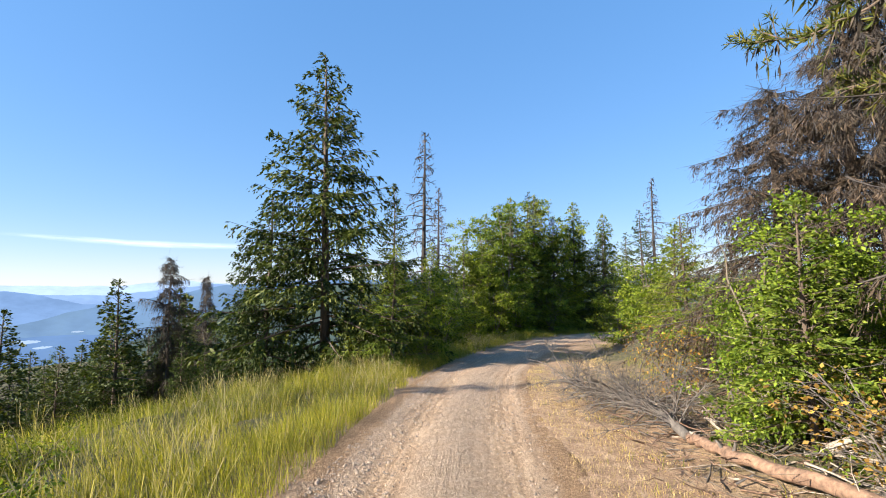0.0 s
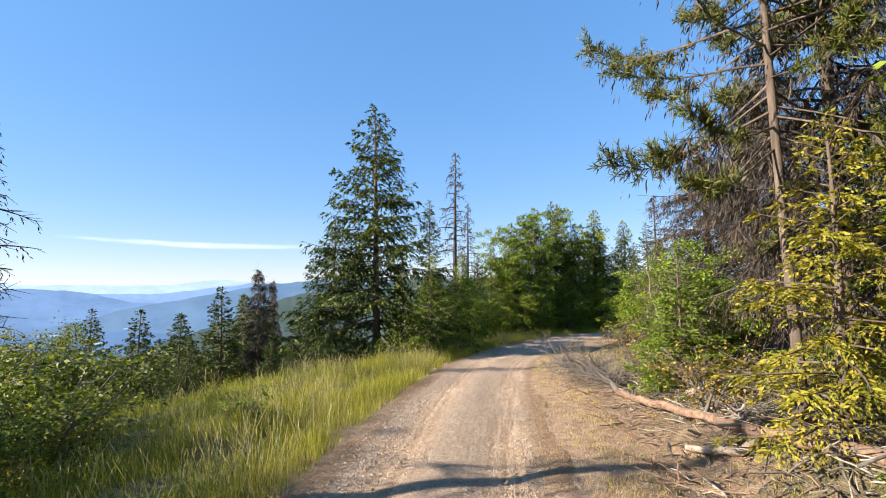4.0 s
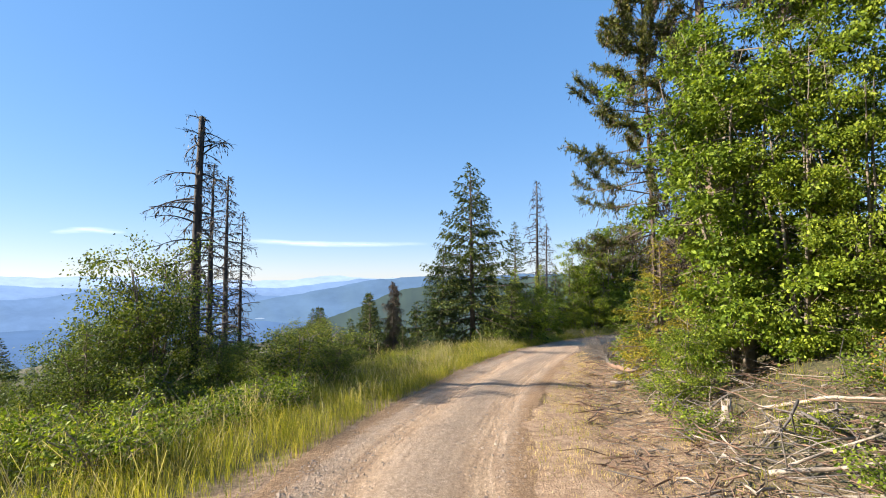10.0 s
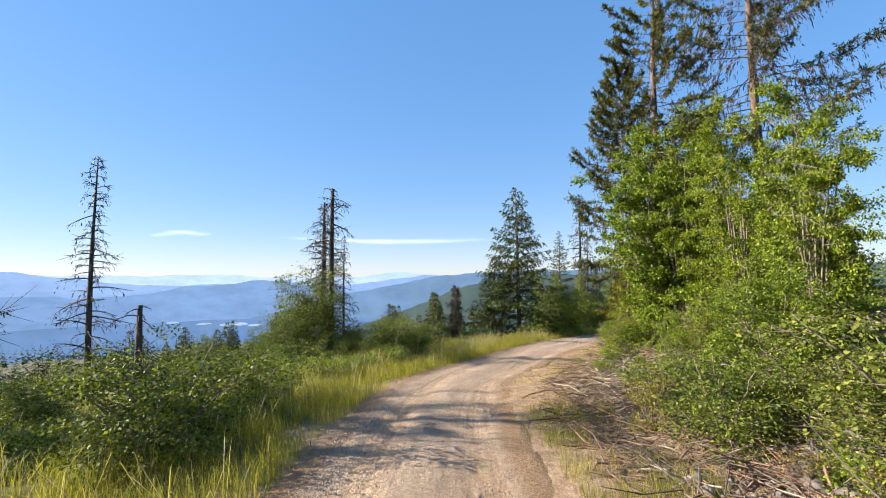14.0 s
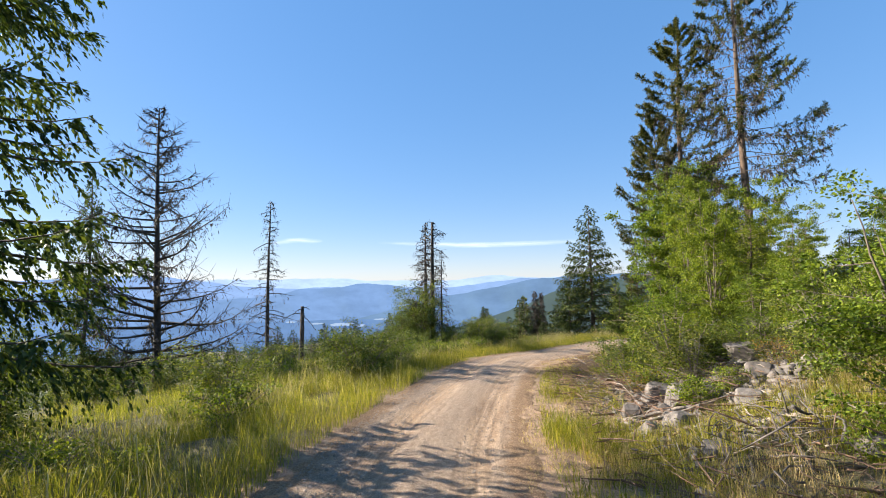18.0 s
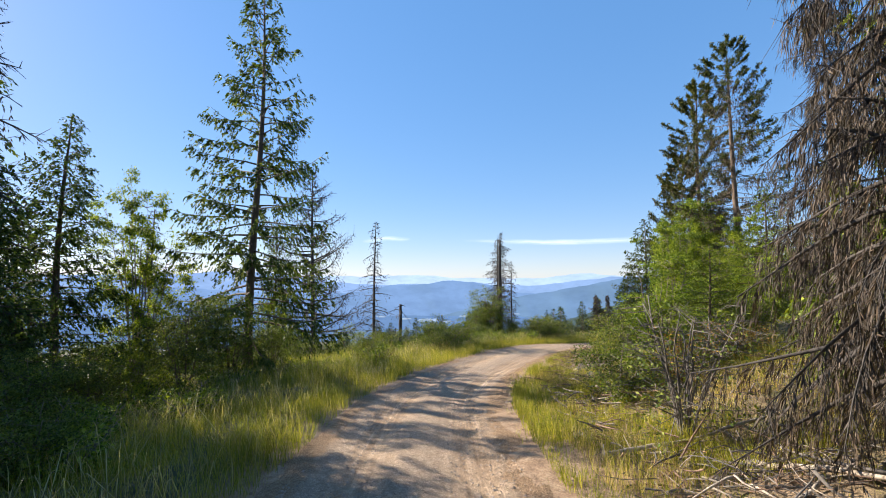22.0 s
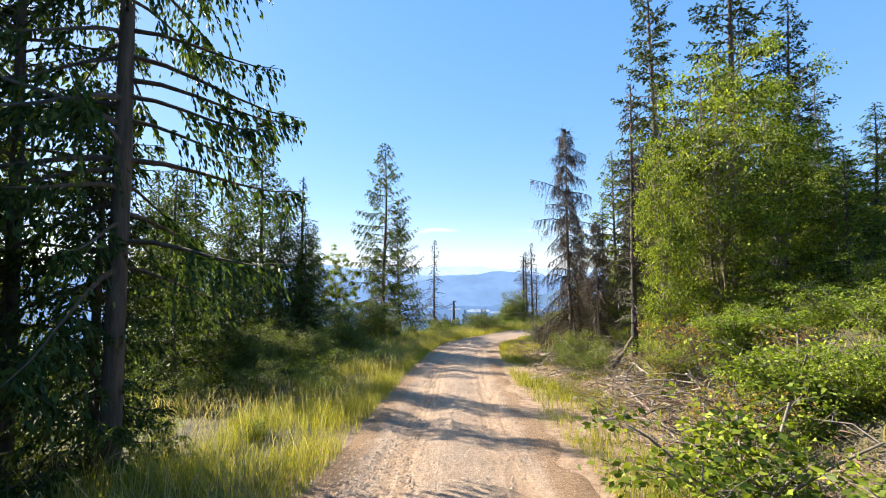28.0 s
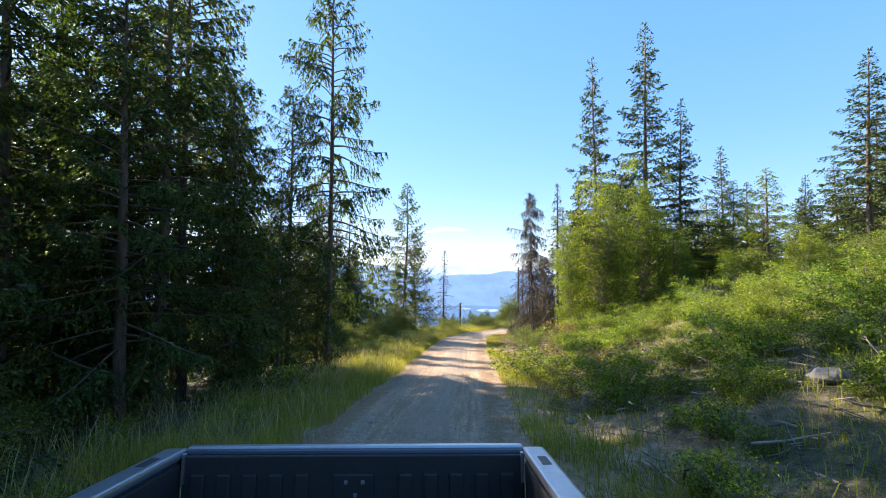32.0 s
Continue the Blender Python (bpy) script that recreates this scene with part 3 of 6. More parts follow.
# ---- plants ----
def unit(v):
    return v / (np.linalg.norm(v, axis=-1, keepdims=True) + 1e-9)


def trunk_line(rng, h, lean=0.02, n=12, bend=0.012):
    u = np.linspace(0, 1, n)
    k = rng.uniform(-1, 1, 4)
    return np.stack([h * (lean * k[0] * u + bend * k[1] * np.sin(u * 5 + k[2] * 3)), h * (lean * k[3] * u + bend * k[2] * np.sin(u * 4 + k[0] * 3)), h * u], 1)


def boughs(rng, h, r, base, n, shape, up_low, up_high, droop, lift, line, least=0.25, wild=0.0):
    """Curved boughs round a stem: arrays of points (n, 6, 3), and each one's place on the stem."""
    u = (np.arange(n) + rng.uniform(0, 1, n)) / n
    at = base + (1 - base) * u ** 0.92
    length = r * ((1 - u) ** shape * rng.uniform(0.62 - 0.3 * wild, 1.12, n) + 0.03) + least * (1 - u)
    az = np.arange(n) * 2.4 + rng.normal(0, 0.5, n)
    e = np.radians(up_low + (up_high - up_low) * u + rng.normal(0, 7 + 9 * wild, n))
    v = np.linspace(0, 1, 6)[None]
    out = length[:, None] * v * np.cos(e)[:, None]
    z = length[:, None] * (np.sin(e)[:, None] * v - droop * v ** 2 + lift * v ** 3)
    swing = rng.normal(0, 0.12 + 0.25 * wild, n)[:, None] * v ** 2 * length[:, None]
    x0, y0 = np.interp(at * h, line[:, 2], line[:, 0]), np.interp(at * h, line[:, 2], line[:, 1])
    ca, sa = np.cos(az)[:, None], np.sin(az)[:, None]
    pts = np.stack([x0[:, None] + out * ca - swing * sa, y0[:, None] + out * sa + swing * ca, (at * h)[:, None] + z], -1)
    return pts, u, length


def along(pts, which, v):
    """Points at the shares v along boughs, and the way that the bough runs there."""
    f = np.clip(v, 0, 0.999) * 5
    i = f.astype(int)
    a, b = pts[which, i], pts[which, i + 1]
    return a + (b - a) * (f - i)[:, None], unit(b - a)


def needle_sprays(g, rng, pts, length, spacing, twig, spray, width, hang, start=0.12, spread=0.9, ragged=0.0):
    """Drooping side twigs closely set with sprays of needles, gathered in clumps along the boughs."""
    count = np.maximum(3, (length / spacing)).astype(int)
    which = np.repeat(np.arange(len(pts)), count)
    if ragged:
        which = which[rng.uniform(0, 1, len(which)) > ragged * 2 * rng.uniform(0, 1, len(pts))[which]]
    m = len(which)
    v = start + (1 - start) * rng.uniform(0, 1, m) ** 0.75
    knot = 0.5 + np.floor(v * length[which] / 0.3)
    v = np.clip(0.55 * v + 0.45 * knot * 0.3 / length[which], start, 1)
    p, w = along(pts, which, v)
    side = unit(np.cross(w, [0, 0, 1.0])) * rng.choice([-1, 1], m)[:, None]
    tw = unit(w * 0.8 + side * spread + np.array([0, 0, -0.6]) * hang + rng.normal(0, 0.15, p.shape))
    tl = (twig * length[which] * (1 - v) ** 0.7 + 0.2) * rng.uniform(0.6, 1.25, m)
    k = np.maximum(2, (tl / (spray * 0.34))).astype(int)
    rep = np.repeat(np.arange(m), k)
    f = rng.uniform(0.0, 1, len(rep))
    drop = np.array([0, 0, -1.0]) * hang
    at = p[rep] + tw[rep] * (tl[rep] * f)[:, None] + drop * (0.7 * tl[rep] * f * f)[:, None]
    way = unit(tw[rep] + drop * (1.2 * f)[:, None] + rng.normal(0, 0.34, at.shape))
    up = unit(np.array([0, 0, 0.7]) + rng.normal(0, 0.7, at.shape))
    s = spray * rng.uniform(0.6, 1.25, len(rep)) * (1.1 - 0.35 * f)
    g.leaves(at, way, up, s, s * width)


def limb_tubes(g, pts, length, thick, sides=3):
    for p, l in zip(pts, length):
        g.tube(p, np.linspace(thick * (0.5 + 0.5 * l), 0.25 * thick, 6), sides, False)


def conifer(rng, root, h, r, leaf, bark, base=0.06, n=90, shape=0.85, droop=0.32, lift=0.22, up=(-4, 42), spacing=0.085, twig=0.3, spray=0.17, width=0.4, hang=0.25, ragged=0.0, girth=0.014, start=0.04):
    line = trunk_line(rng, h)
    t = Geo()
    t.tube(line, girth * h * (1 - np.linspace(0, 1, 12)) ** 0.85 + 0.012, 9, True, 0.05, rng)
    part("trunk", t, bark, root)
    pts, u, length = boughs(rng, h, r, base, n, shape, up[0], up[1], droop, lift, line)
    b = Geo()
    limb_tubes(b, pts, length, 0.022)
    tagged(part("branchwork", b, bark, root), kind="stuff")
    c = Geo()
    needle_sprays(c, rng, pts, length, spacing, twig, spray, width, hang, start, ragged=ragged)
    top = line[-1] + np.zeros((14, 3))
    c.leaves(top - np.array([0, 0, 1.0]) * rng.uniform(0, 0.35, (14, 1)), unit(rng.normal(0, 0.5, (14, 3)) + [0, 0, 1.0]), rng.normal(0, 1, (14, 3)), spray, spray * 0.35)
    part("crown", c, leaf, root)


def snag(rng, root, h, r, n=60, wood=CHARRED, base=0.12, shape=0.5, droop=0.5, lift=0.1, top=1.0, moss=0.0, girth=0.013, twigs=5, bare_top=0.96, least=0.25):
    """A dead standing conifer: stem, bare drooping boughs and twigs."""
    line = trunk_line(rng, h, 0.03, 14, 0.006)
    t = Geo()
    u = np.linspace(0, 1, 14)
    t.tube(line, girth * h * (1 - u * bare_top) ** 0.8 + 0.01, 9, True, 0.06, rng)
    part("trunk", t, wood, root)
    pts, bu, length = boughs(rng, h * top, r, base, n, shape, 2, 22, droop, lift, line, 0.3, 1.0)
    keep = rng.uniform(least, 1, n) ** 0.7
    short = pts[:, :1] + (pts - pts[:, :1]) * keep[:, None, None]
    for i in range(n):
        b = Geo()
        limb_tubes(b, short[i:i + 1], length[i:i + 1] * keep[i], 0.034)
        which = np.full(twigs, i)
        p, w = along(short, which, rng.uniform(0.2, 1, twigs))
        tw = unit(w + 0.9 * rng.normal(0, 0.6, p.shape) + [0, 0, -0.25])
        b.sticks(p, p + tw * (rng.uniform(0.15, 0.6, twigs) * (0.35 + 0.3 * length[i]))[:, None], 0.011, 0.004)
        part("branch", b, wood, root)
    if moss:
        c = Geo()
        needle_sprays(c, rng, short, length * keep, 0.11 / moss, 0.12, 0.16, 0.22, 1.5, 0.3)
        tagged(part("lichen", c, BROWN, root, "grey-brown hanging lichen"), kind="stuff")


def brown_conifer(rng, root, h, r, n=70):
    """A dead conifer that still holds its drooping brown sprays."""
    line = trunk_line(rng, h)
    t = Geo()
    t.tube(line, 0.016 * h * (1 - np.linspace(0, 1, 12)) ** 0.85 + 0.012, 9, True, 0.05, rng)
    part("trunk", t, BARK, root)
    pts, u, length = boughs(rng, h, r, 0.1, n, 0.5, 0, 20, 0.6, 0.25, line, 0.25, 0.8)
    reach = np.where(rng.uniform(0, 1, n) < 0.12, 1.5, 0.9)
    pts = pts[:, :1] + (pts - pts[:, :1]) * reach[:, None, None]
    length = length * reach
    b = Geo()
    limb_tubes(b, pts, length, 0.024)
    which = np.repeat(np.arange(n), 46)
    v = rng.uniform(0.15, 1, len(which))
    p, w = along(pts, which, v)
    tw = unit(w * 0.5 + rng.normal(0, 0.45, p.shape) + [0, 0, -0.8])
    b.sticks(p, p + tw * rng.uniform(0.2, 0.7, (len(p), 1)), 0.006, 0.0025)
    tagged(part("branchwork", b, CHARRED, root), kind="stuff")
    c = Geo()
    needle_sprays(c, rng, pts, length, 0.026, 0.2, 0.16, 0.12, 1.5, 0.06)
    part("crown", c, BROWN, root, "brown drooping dead needle sprays")


def pine(rng, root, h, r, base=0.35, n=60, tufts=13, moss=0.0, needles=16, girth=0.0115, green=0.5, bark=PINEBARK):
    """A tall pine: bare lower stem, crooked boughs and tufts of long needles."""
    line = trunk_line(rng, h, 0.02, 14)
    t = Geo()
    t.tube(line, girth * h * (1 - np.linspace(0, 1, 14)) ** 0.75 + 0.015, 10, True, 0.05, rng)
    part("trunk", t, bark, root)
    pts, u, length = boughs(rng, h, r, base, n, 0.42, -14, 38, 0.4, 0.5, line)
    length = length * 0.9
    b = Geo()
    limb_tubes(b, pts, length, 0.014)
    which = np.repeat(np.arange(n), tufts)
    v = 0.36 + 0.64 * rng.uniform(0, 1, len(which)) ** 0.5
    p, w = along(pts, which, v)
    tw = unit(w + rng.normal(0, 0.65, p.shape) + [0, 0, 0.1])
    end = p + tw * (rng.uniform(0.06, 0.34, len(p)) * (0.4 + 0.3 * length[which]))[:, None]
    b.sticks(p, end, 0.011, 0.005)
    tagged(part("branchwork", b, BARK, root), kind="stuff")
    live = rng.uniform(0, 1, len(end)) < green + (1 - green) * u[which]
    at, wy = end[live], tw[live]
    k = needles
    c = Geo()
    rep = np.repeat(np.arange(len(at)), k)
    way = unit(wy[rep] * 0.7 + rng.normal(0, 0.75, (len(rep), 3)) + [0, 0, 0.15])
    c.leaves(at[rep] - wy[rep] * rng.uniform(0, 0.22, (len(rep), 1)), way, rng.normal(0, 1, way.shape), 0.14 * rng.uniform(0.7, 1.2, len(rep)), 0.5 / needles)
    part("crown", c, PINE, root)
    if moss:
        c = Geo()
        low = np.arange(n) < n * 0.75
        needle_sprays(c, rng, pts[low], length[low], 0.1 / moss, 0.1, 0.16, 0.2, 1.6, 0.1)
        tagged(part("lichen", c, BROWN, root, "grey-brown hanging lichen and dead twigs"), kind="stuff")


def leafy(rng, root, h, r, leaf, bark, stems=5, boughs_each=16, leaves=7000, size=0.085, lean=0.35, low=0.12, bare=0.0, thick=0.012, twigs=4, tufty=1.0):
    """A broadleaved tree or bush on several stems, with clumps of single leaves."""
    lines, b = [], Geo()
    for i in range(stems):
        a = i * 2.4 + rng.uniform(-0.6, 0.6)
        hh = h * rng.uniform(0.72, 1.0) if i else h
        k = r * lean * rng.uniform(0.5, 1.3)
        u = np.linspace(0, 1, 9)
        jog = rng.normal(0, 0.012 * h, (9, 2)).cumsum(0) * u[:, None]
        line = np.stack([0.06 * r * math.cos(a) + k * math.cos(a) * u ** 1.4 + jog[:, 0], 0.06 * r * math.sin(a) + k * math.sin(a) * u ** 1.4 + jog[:, 1], hh * u], 1)
        lines.append(line)
        b.tube(line, thick * h * (1 - u) ** 0.8 + 0.006, 6, True, 0.05, rng)
        if h > 1:
            part("stem", b, bark, root)
            b = Geo()
    if h <= 1:
        tagged(part("stem_tuft", b, bark, root), kind="stuff")
    tw, centres, ways = Geo(), [], []
    for line in lines:
        f = low + (1 - low) * rng.uniform(0, 1, boughs_each)
        hh = line[-1, 2]
        p = np.stack([np.interp(f * hh, line[:, 2], line[:, k]) for k in range(3)], 1)
        az = rng.uniform(0, 6.283, boughs_each)
        out = np.stack([np.cos(az), np.sin(az), rng.uniform(-0.35, 0.8, boughs_each)], 1)
        length = r * (0.75 - 0.5 * np.abs(f - 0.35)) * rng.uniform(0.5, 1.1, boughs_each)
        end = p + unit(out) * length[:, None]
        tw.sticks(p, end, 0.004 + 0.0022 * h, 0.003)
        for j in range(twigs):
            s = rng.uniform(0.3, 1.0, boughs_each)
            q = p + (end - p) * s[:, None]
            d = unit(unit(out) + rng.normal(0, 0.7, p.shape))
            e = q + d * (rng.uniform(0.12, 0.32, boughs_each) * r * 0.8)[:, None]
            tw.sticks(q, e, 0.0025 + 0.0004 * h, 0.0015)
            centres += [q * 0.4 + e * 0.6, e]
            ways += [d, d]
    tagged(part("branchwork", tw, bark, root), kind="stuff")
    centres, ways = np.concatenate(centres), np.concatenate(ways)
    if bare:
        keep = rng.uniform(0, 1, len(centres)) > bare
        centres, ways = centres[keep], ways[keep]
    weight = rng.uniform(0.05, 1.0, len(centres)) ** 2.4 + 0.06
    which = rng.choice(len(centres), leaves, p=weight / weight.sum())
    tuft = tufty * (0.062 * min(r, 2.4) + 0.03)
    at = centres[which] + rng.normal(0, 1, (leaves, 3)) * (tuft, tuft, tuft * 0.5)
    outward = unit((at - centres[which]) * (1, 1, 0.3))
    at[:, 2] = np.where(at[:, 2] < 0.05, 0.05 + rng.uniform(0, 0.25, leaves), at[:, 2])
    way = unit(ways[which] * 0.35 + outward * 0.5 + rng.normal(0, 0.4, at.shape) + [0, 0, -0.28])
    up = unit(np.array([0, 0, 0.5]) + rng.normal(0, 0.65, at.shape))
    s = size * rng.uniform(0.6, 1.3, leaves)
    c = Geo()
    c.leaves(at, way, up, s, s * 0.62)
    part("crown", c, leaf, root)


# Each sort: height it is built at, builder, label, category, group.
SORTS = {
    "spruce": (12.0, 2, lambda g, o: conifer(g, o, 12, 3.8, SPRUCE, BARK, n=125, spacing=0.056, ragged=0.12, shape=0.8, droop=0.42, lift=0.3, hang=0.75, spray=0.19, width=0.4, twig=0.27), "dark green spruce with layered drooping boughs", "spruce tree", "roadside conifers"),
    "fir": (14.0, 2, lambda g, o: conifer(g, o, 14, 3.5, SPRUCE, BARK, n=130, base=0.05, spacing=0.068, hang=0.35, up=(-6, 38), spray=0.19, width=0.38, twig=0.28, ragged=0.06), "tall green fir with short level boughs", "fir tree", "hillside firs"),
    "cedar": (13.0, 3, lambda g, o: conifer(g, o, 13, 3.1, CEDAR, BARK, n=130, base=0.02, spacing=0.058, shape=0.66, droop=0.55, lift=0.5, hang=0.8, spray=0.165, width=0.42, twig=0.3, ragged=0.08), "dark ragged cedar with drooping sprays", "cedar tree", "shaded roadside cedars"),
    "light_cedar": (11.0, 2, lambda g, o: conifer(g, o, 11, 2.5, LIGHTCEDAR, BARK, n=120, base=0.01, spacing=0.06, shape=0.7, droop=0.4, lift=0.4, hang=0.7, spray=0.2, width=0.45, twig=0.3, ragged=0.06), "dense pointed light green cedar beyond the bend", "cedar tree", "roadside conifers"),
    "tall_cedar": (17.0, 2, lambda g, o: conifer(g, o, 17, 3.6, CEDAR, BARK, n=120, base=0.16, spacing=0.06, shape=0.3, droop=0.5, lift=0.35, hang=0.85, spray=0.16, width=0.42, twig=0.26, ragged=0.22, girth=0.012, start=0.3), "tall dark cedar with a bare lower trunk", "cedar tree", "shaded roadside cedars"),
    "thin_cedar": (15.0, 1, lambda g, o: conifer(g, o, 15, 3.5, CEDAR, BARK, n=105, base=0.1, spacing=0.04, shape=0.66, droop=0.5, lift=0.45, hang=0.9, spray=0.15, width=0.4, twig=0.24, ragged=0.2, girth=0.011, start=0.22), "thin open cedar with gaps between its boughs", "cedar tree", "roadside conifers"),
    "small_fir": (5.0, 2, lambda g, o: conifer(g, o, 5, 1.6, YOUNG, BARK, n=75, base=0.02, spacing=0.06, spray=0.15, hang=0.2, up=(2, 45)), "young bright green fir", "fir tree", "young conifers"),
    "slope_fir": (9.0, 2, lambda g, o: conifer(g, o, 9, 2.7, SPRUCE, BARK, n=105, base=0.01, spacing=0.08, spray=0.25, width=0.42, hang=0.3, up=(0, 42)), "dark green fir on the falling slope", "fir tree", "firs below the road"),
    "yellow_cedar": (5.0, 1, lambda g, o: conifer(g, o, 5, 2.0, YELLOWED, BARK, n=70, base=0.03, spacing=0.05, spray=0.095, hang=0.5, ragged=0.1), "yellowing young cedar with lacy sprays", "cedar tree", "young conifers"),
    "bright_cedar": (6.0, 2, lambda g, o: conifer(g, o, 6, 2.3, YOUNG, BARK, n=80, base=0.03, spacing=0.045, spray=0.092, hang=0.55, ragged=0.08), "bright green young cedar with lacy sprays", "cedar tree", "young conifers"),
    "snag": (10.0, 2, lambda g, o: snag(g, o, 10, 2.2, 95, shape=0.45, twigs=9, moss=0.6), "dead dark snag with bare drooping branches", "dead tree", "dead snags"),
    "thin_snag": (10.0, 2, lambda g, o: snag(g, o, 10, 1.8, 85, girth=0.0125, droop=0.4, twigs=8, shape=0.6, moss=0.4), "thin dead snag with short bare twigs", "dead tree", "dead snags"),
    "bushy_snag": (12.0, 1, lambda g, o: snag(g, o, 12, 4.6, 110, base=0.08, shape=0.75, droop=0.2, lift=0.42, twigs=34, moss=0.8, least=0.6), "dead grey conifer with many long bare boughs", "dead tree", "dead snags"),
    "broken_snag": (9.0, 1, lambda g, o: snag(g, o, 9, 2.1, 70, base=0.2, shape=0.3, droop=0.35, lift=0.0, twigs=9, moss=0.5, girth=0.019, bare_top=0.62), "thick dead snag with a broken top", "dead tree", "dead snags"),
    "stub": (4.0, 1, lambda g, o: snag(g, o, 4, 1.9, 9, base=0.75, shape=0.1, droop=0.75, lift=0.0, girth=0.045, bare_top=0.5), "broken dead trunk with a few bent branches", "dead tree", "dead snags"),
    "brown_conifer": (10.0, 2, lambda g, o: brown_conifer(g, o, 10, 2.7, 120), "dead brown conifer with drooping withered boughs", "dead tree", "dead brown conifers"),
    "pine": (17.0, 1, lambda g, o: pine(g, o, 17, 2.9, 0.33, 115, 34, 0.9, 18, green=0.75), "tall pine with a bare orange lower trunk", "pine tree", "tall pines"),
    "lichen_pine": (17.0, 1, lambda g, o: pine(g, o, 17, 3.2, 0.38, 100, 28, 2.2, 18, green=0.6), "tall sparse pine hung with brown lichen", "pine tree", "tall pines"),
    "low_pine": (12.0, 1, lambda g, o: pine(g, o, 12, 3.0, 0.3, 110, 38, 0.6, 26, 0.0065, 0.85, BARK), "pine with long tufted boughs over dead twigs", "pine tree", "tall pines"),
    "alder": (8.0, 3, lambda g, o: leafy(g, o, 8, 2.9, ALDER, PALEBARK, 9, 15, 38000, 0.102, low=0.01, twigs=2, thick=0.0075, tufty=0.85), "leafy yellow-green alder on several stems", "alder tree", "roadside alders"),
    "far_alder": (9.0, 2, lambda g, o: leafy(g, o, 9, 3.2, ALDER, PALEBARK, 8, 16, 26000, 0.125, low=0.01, twigs=3, thick=0.0075, tufty=0.8), "dense rounded green alder beyond the bend", "alder tree", "roadside alders"),
    "open_alder": (8.0, 2, lambda g, o: leafy(g, o, 8, 2.6, ALDER, PALEBARK, 9, 24, 13000, 0.07, low=0.08, bare=0.45, thick=0.0075, tufty=0.8), "open alder with many bare pale stems", "alder tree", "roadside alders"),
    "far_open_alder": (8.0, 2, lambda g, o: leafy(g, o, 8, 2.6, ALDER, PALEBARK, 8, 22, 20000, 0.105, low=0.03, bare=0.18, thick=0.006, tufty=0.85), "open yellow-green alder clump with pale stems", "alder tree", "roadside alders"),
    "big_bush": (3.5, 3, lambda g, o: leafy(g, o, 3.5, 2.0, ALDER, PALEBARK, 8, 12, 16000, 0.068, low=0.01, twigs=2, thick=0.008, tufty=0.8), "dense green leafy bush", "bush", "roadside bushes"),
    "far_bush": (3.5, 2, lambda g, o: leafy(g, o, 3.5, 2.0, ALDER, PALEBARK, 8, 12, 9000, 0.095, low=0.01, twigs=2, thick=0.008, tufty=0.8), "green bush by the far bend of the road", "bush", "roadside bushes"),
    "fresh_bush": (1.4, 3, lambda g, o: leafy(g, o, 1.4, 1.2, FRESH, PALEBARK, 8, 10, 5600, 0.066, 0.7, 0.02, thick=0.006, tufty=0.9), "bright green leafy bush on the open bank", "bush", "low bushes"),
    "bush": (1.5, 4, lambda g, o: leafy(g, o, 1.5, 1.1, BUSH, PALEBARK, 7, 9, 6800, 0.05, 0.6, 0.02, thick=0.007), "low green leafy bush", "bush", "low bushes"),
    "dark_bush": (3.0, 2, lambda g, o: leafy(g, o, 3, 1.9, DARKLEAF, BARK, 8, 14, 18000, 0.06, low=0.01, twigs=3, thick=0.008), "dense shaded dark green bush", "bush", "roadside bushes"),
    "weed": (0.7, 3, lambda g, o: leafy(g, o, 0.7, 0.6, ALDER, PALEBARK, 6, 7, 1900, 0.05, 0.7, 0.05, thick=0.006), "low clump of leafy weeds", "undergrowth", "undergrowth"),
    "dry_bush": (1.2, 2, lambda g, o: leafy(g, o, 1.2, 0.9, DRYLEAF, GREYBARK, 9, 10, 900, 0.06, 0.7, 0.05, 0.3, thick=0.007), "half-bare bush with rust-brown leaves", "bush", "low bushes"),
    "bare_bush": (2.2, 2, lambda g, o: leafy(g, o, 2.2, 1.0, BUSH, GREYBARK, 13, 9, 1100, 0.055, 0.45, 0.2, 0.4, thick=0.0042), "sparse bush of upright bare stems", "bush", "low bushes"),
    "yellow_bush": (1.2, 1, lambda g, o: leafy(g, o, 1.2, 0.8, YELLOWED, PALEBARK, 7, 9, 1500, 0.06, 0.6, 0.05, thick=0.007), "low bush with yellow-green leaves", "bush", "low bushes"),
}
made, used = {}, {}
plant_rng = np.random.RandomState(77)


def plant(sort, x, y, h=None, wide=1.0, turn=None, sink=0.06, variant=None):
    """Sets a plant of a sort on the ground; the first of each variant is built, the others are copies of it."""
    full, variants, build, label, category, group = SORTS[sort]
    h = h or full * plant_rng.uniform(0.85, 1.15)
    own = plant_rng.uniform(0, 360)
    turn = own if turn is None else turn
    k = used.get(sort, 0)
    used[sort] = k + 1
    key = (sort, k % variants if variant is None else variant)
    f = h / full
    m = pose(x, y, float(land(x, y)[0]) - sink, 0, 0, turn) @ Matrix.Diagonal((f * wide, f * wide, f, 1))
    if key in made:
        return copy_thing(made[key], m @ Matrix.Diagonal((*made[key].scale, 1)).inverted())
    root = new("_".join(category.split()))
    made[key] = tagged(root, label, category, group)
    build(np.random.RandomState(sum(map(ord, sort)) * 10 + key[1]), root)
    root.matrix_basis = m
    return root

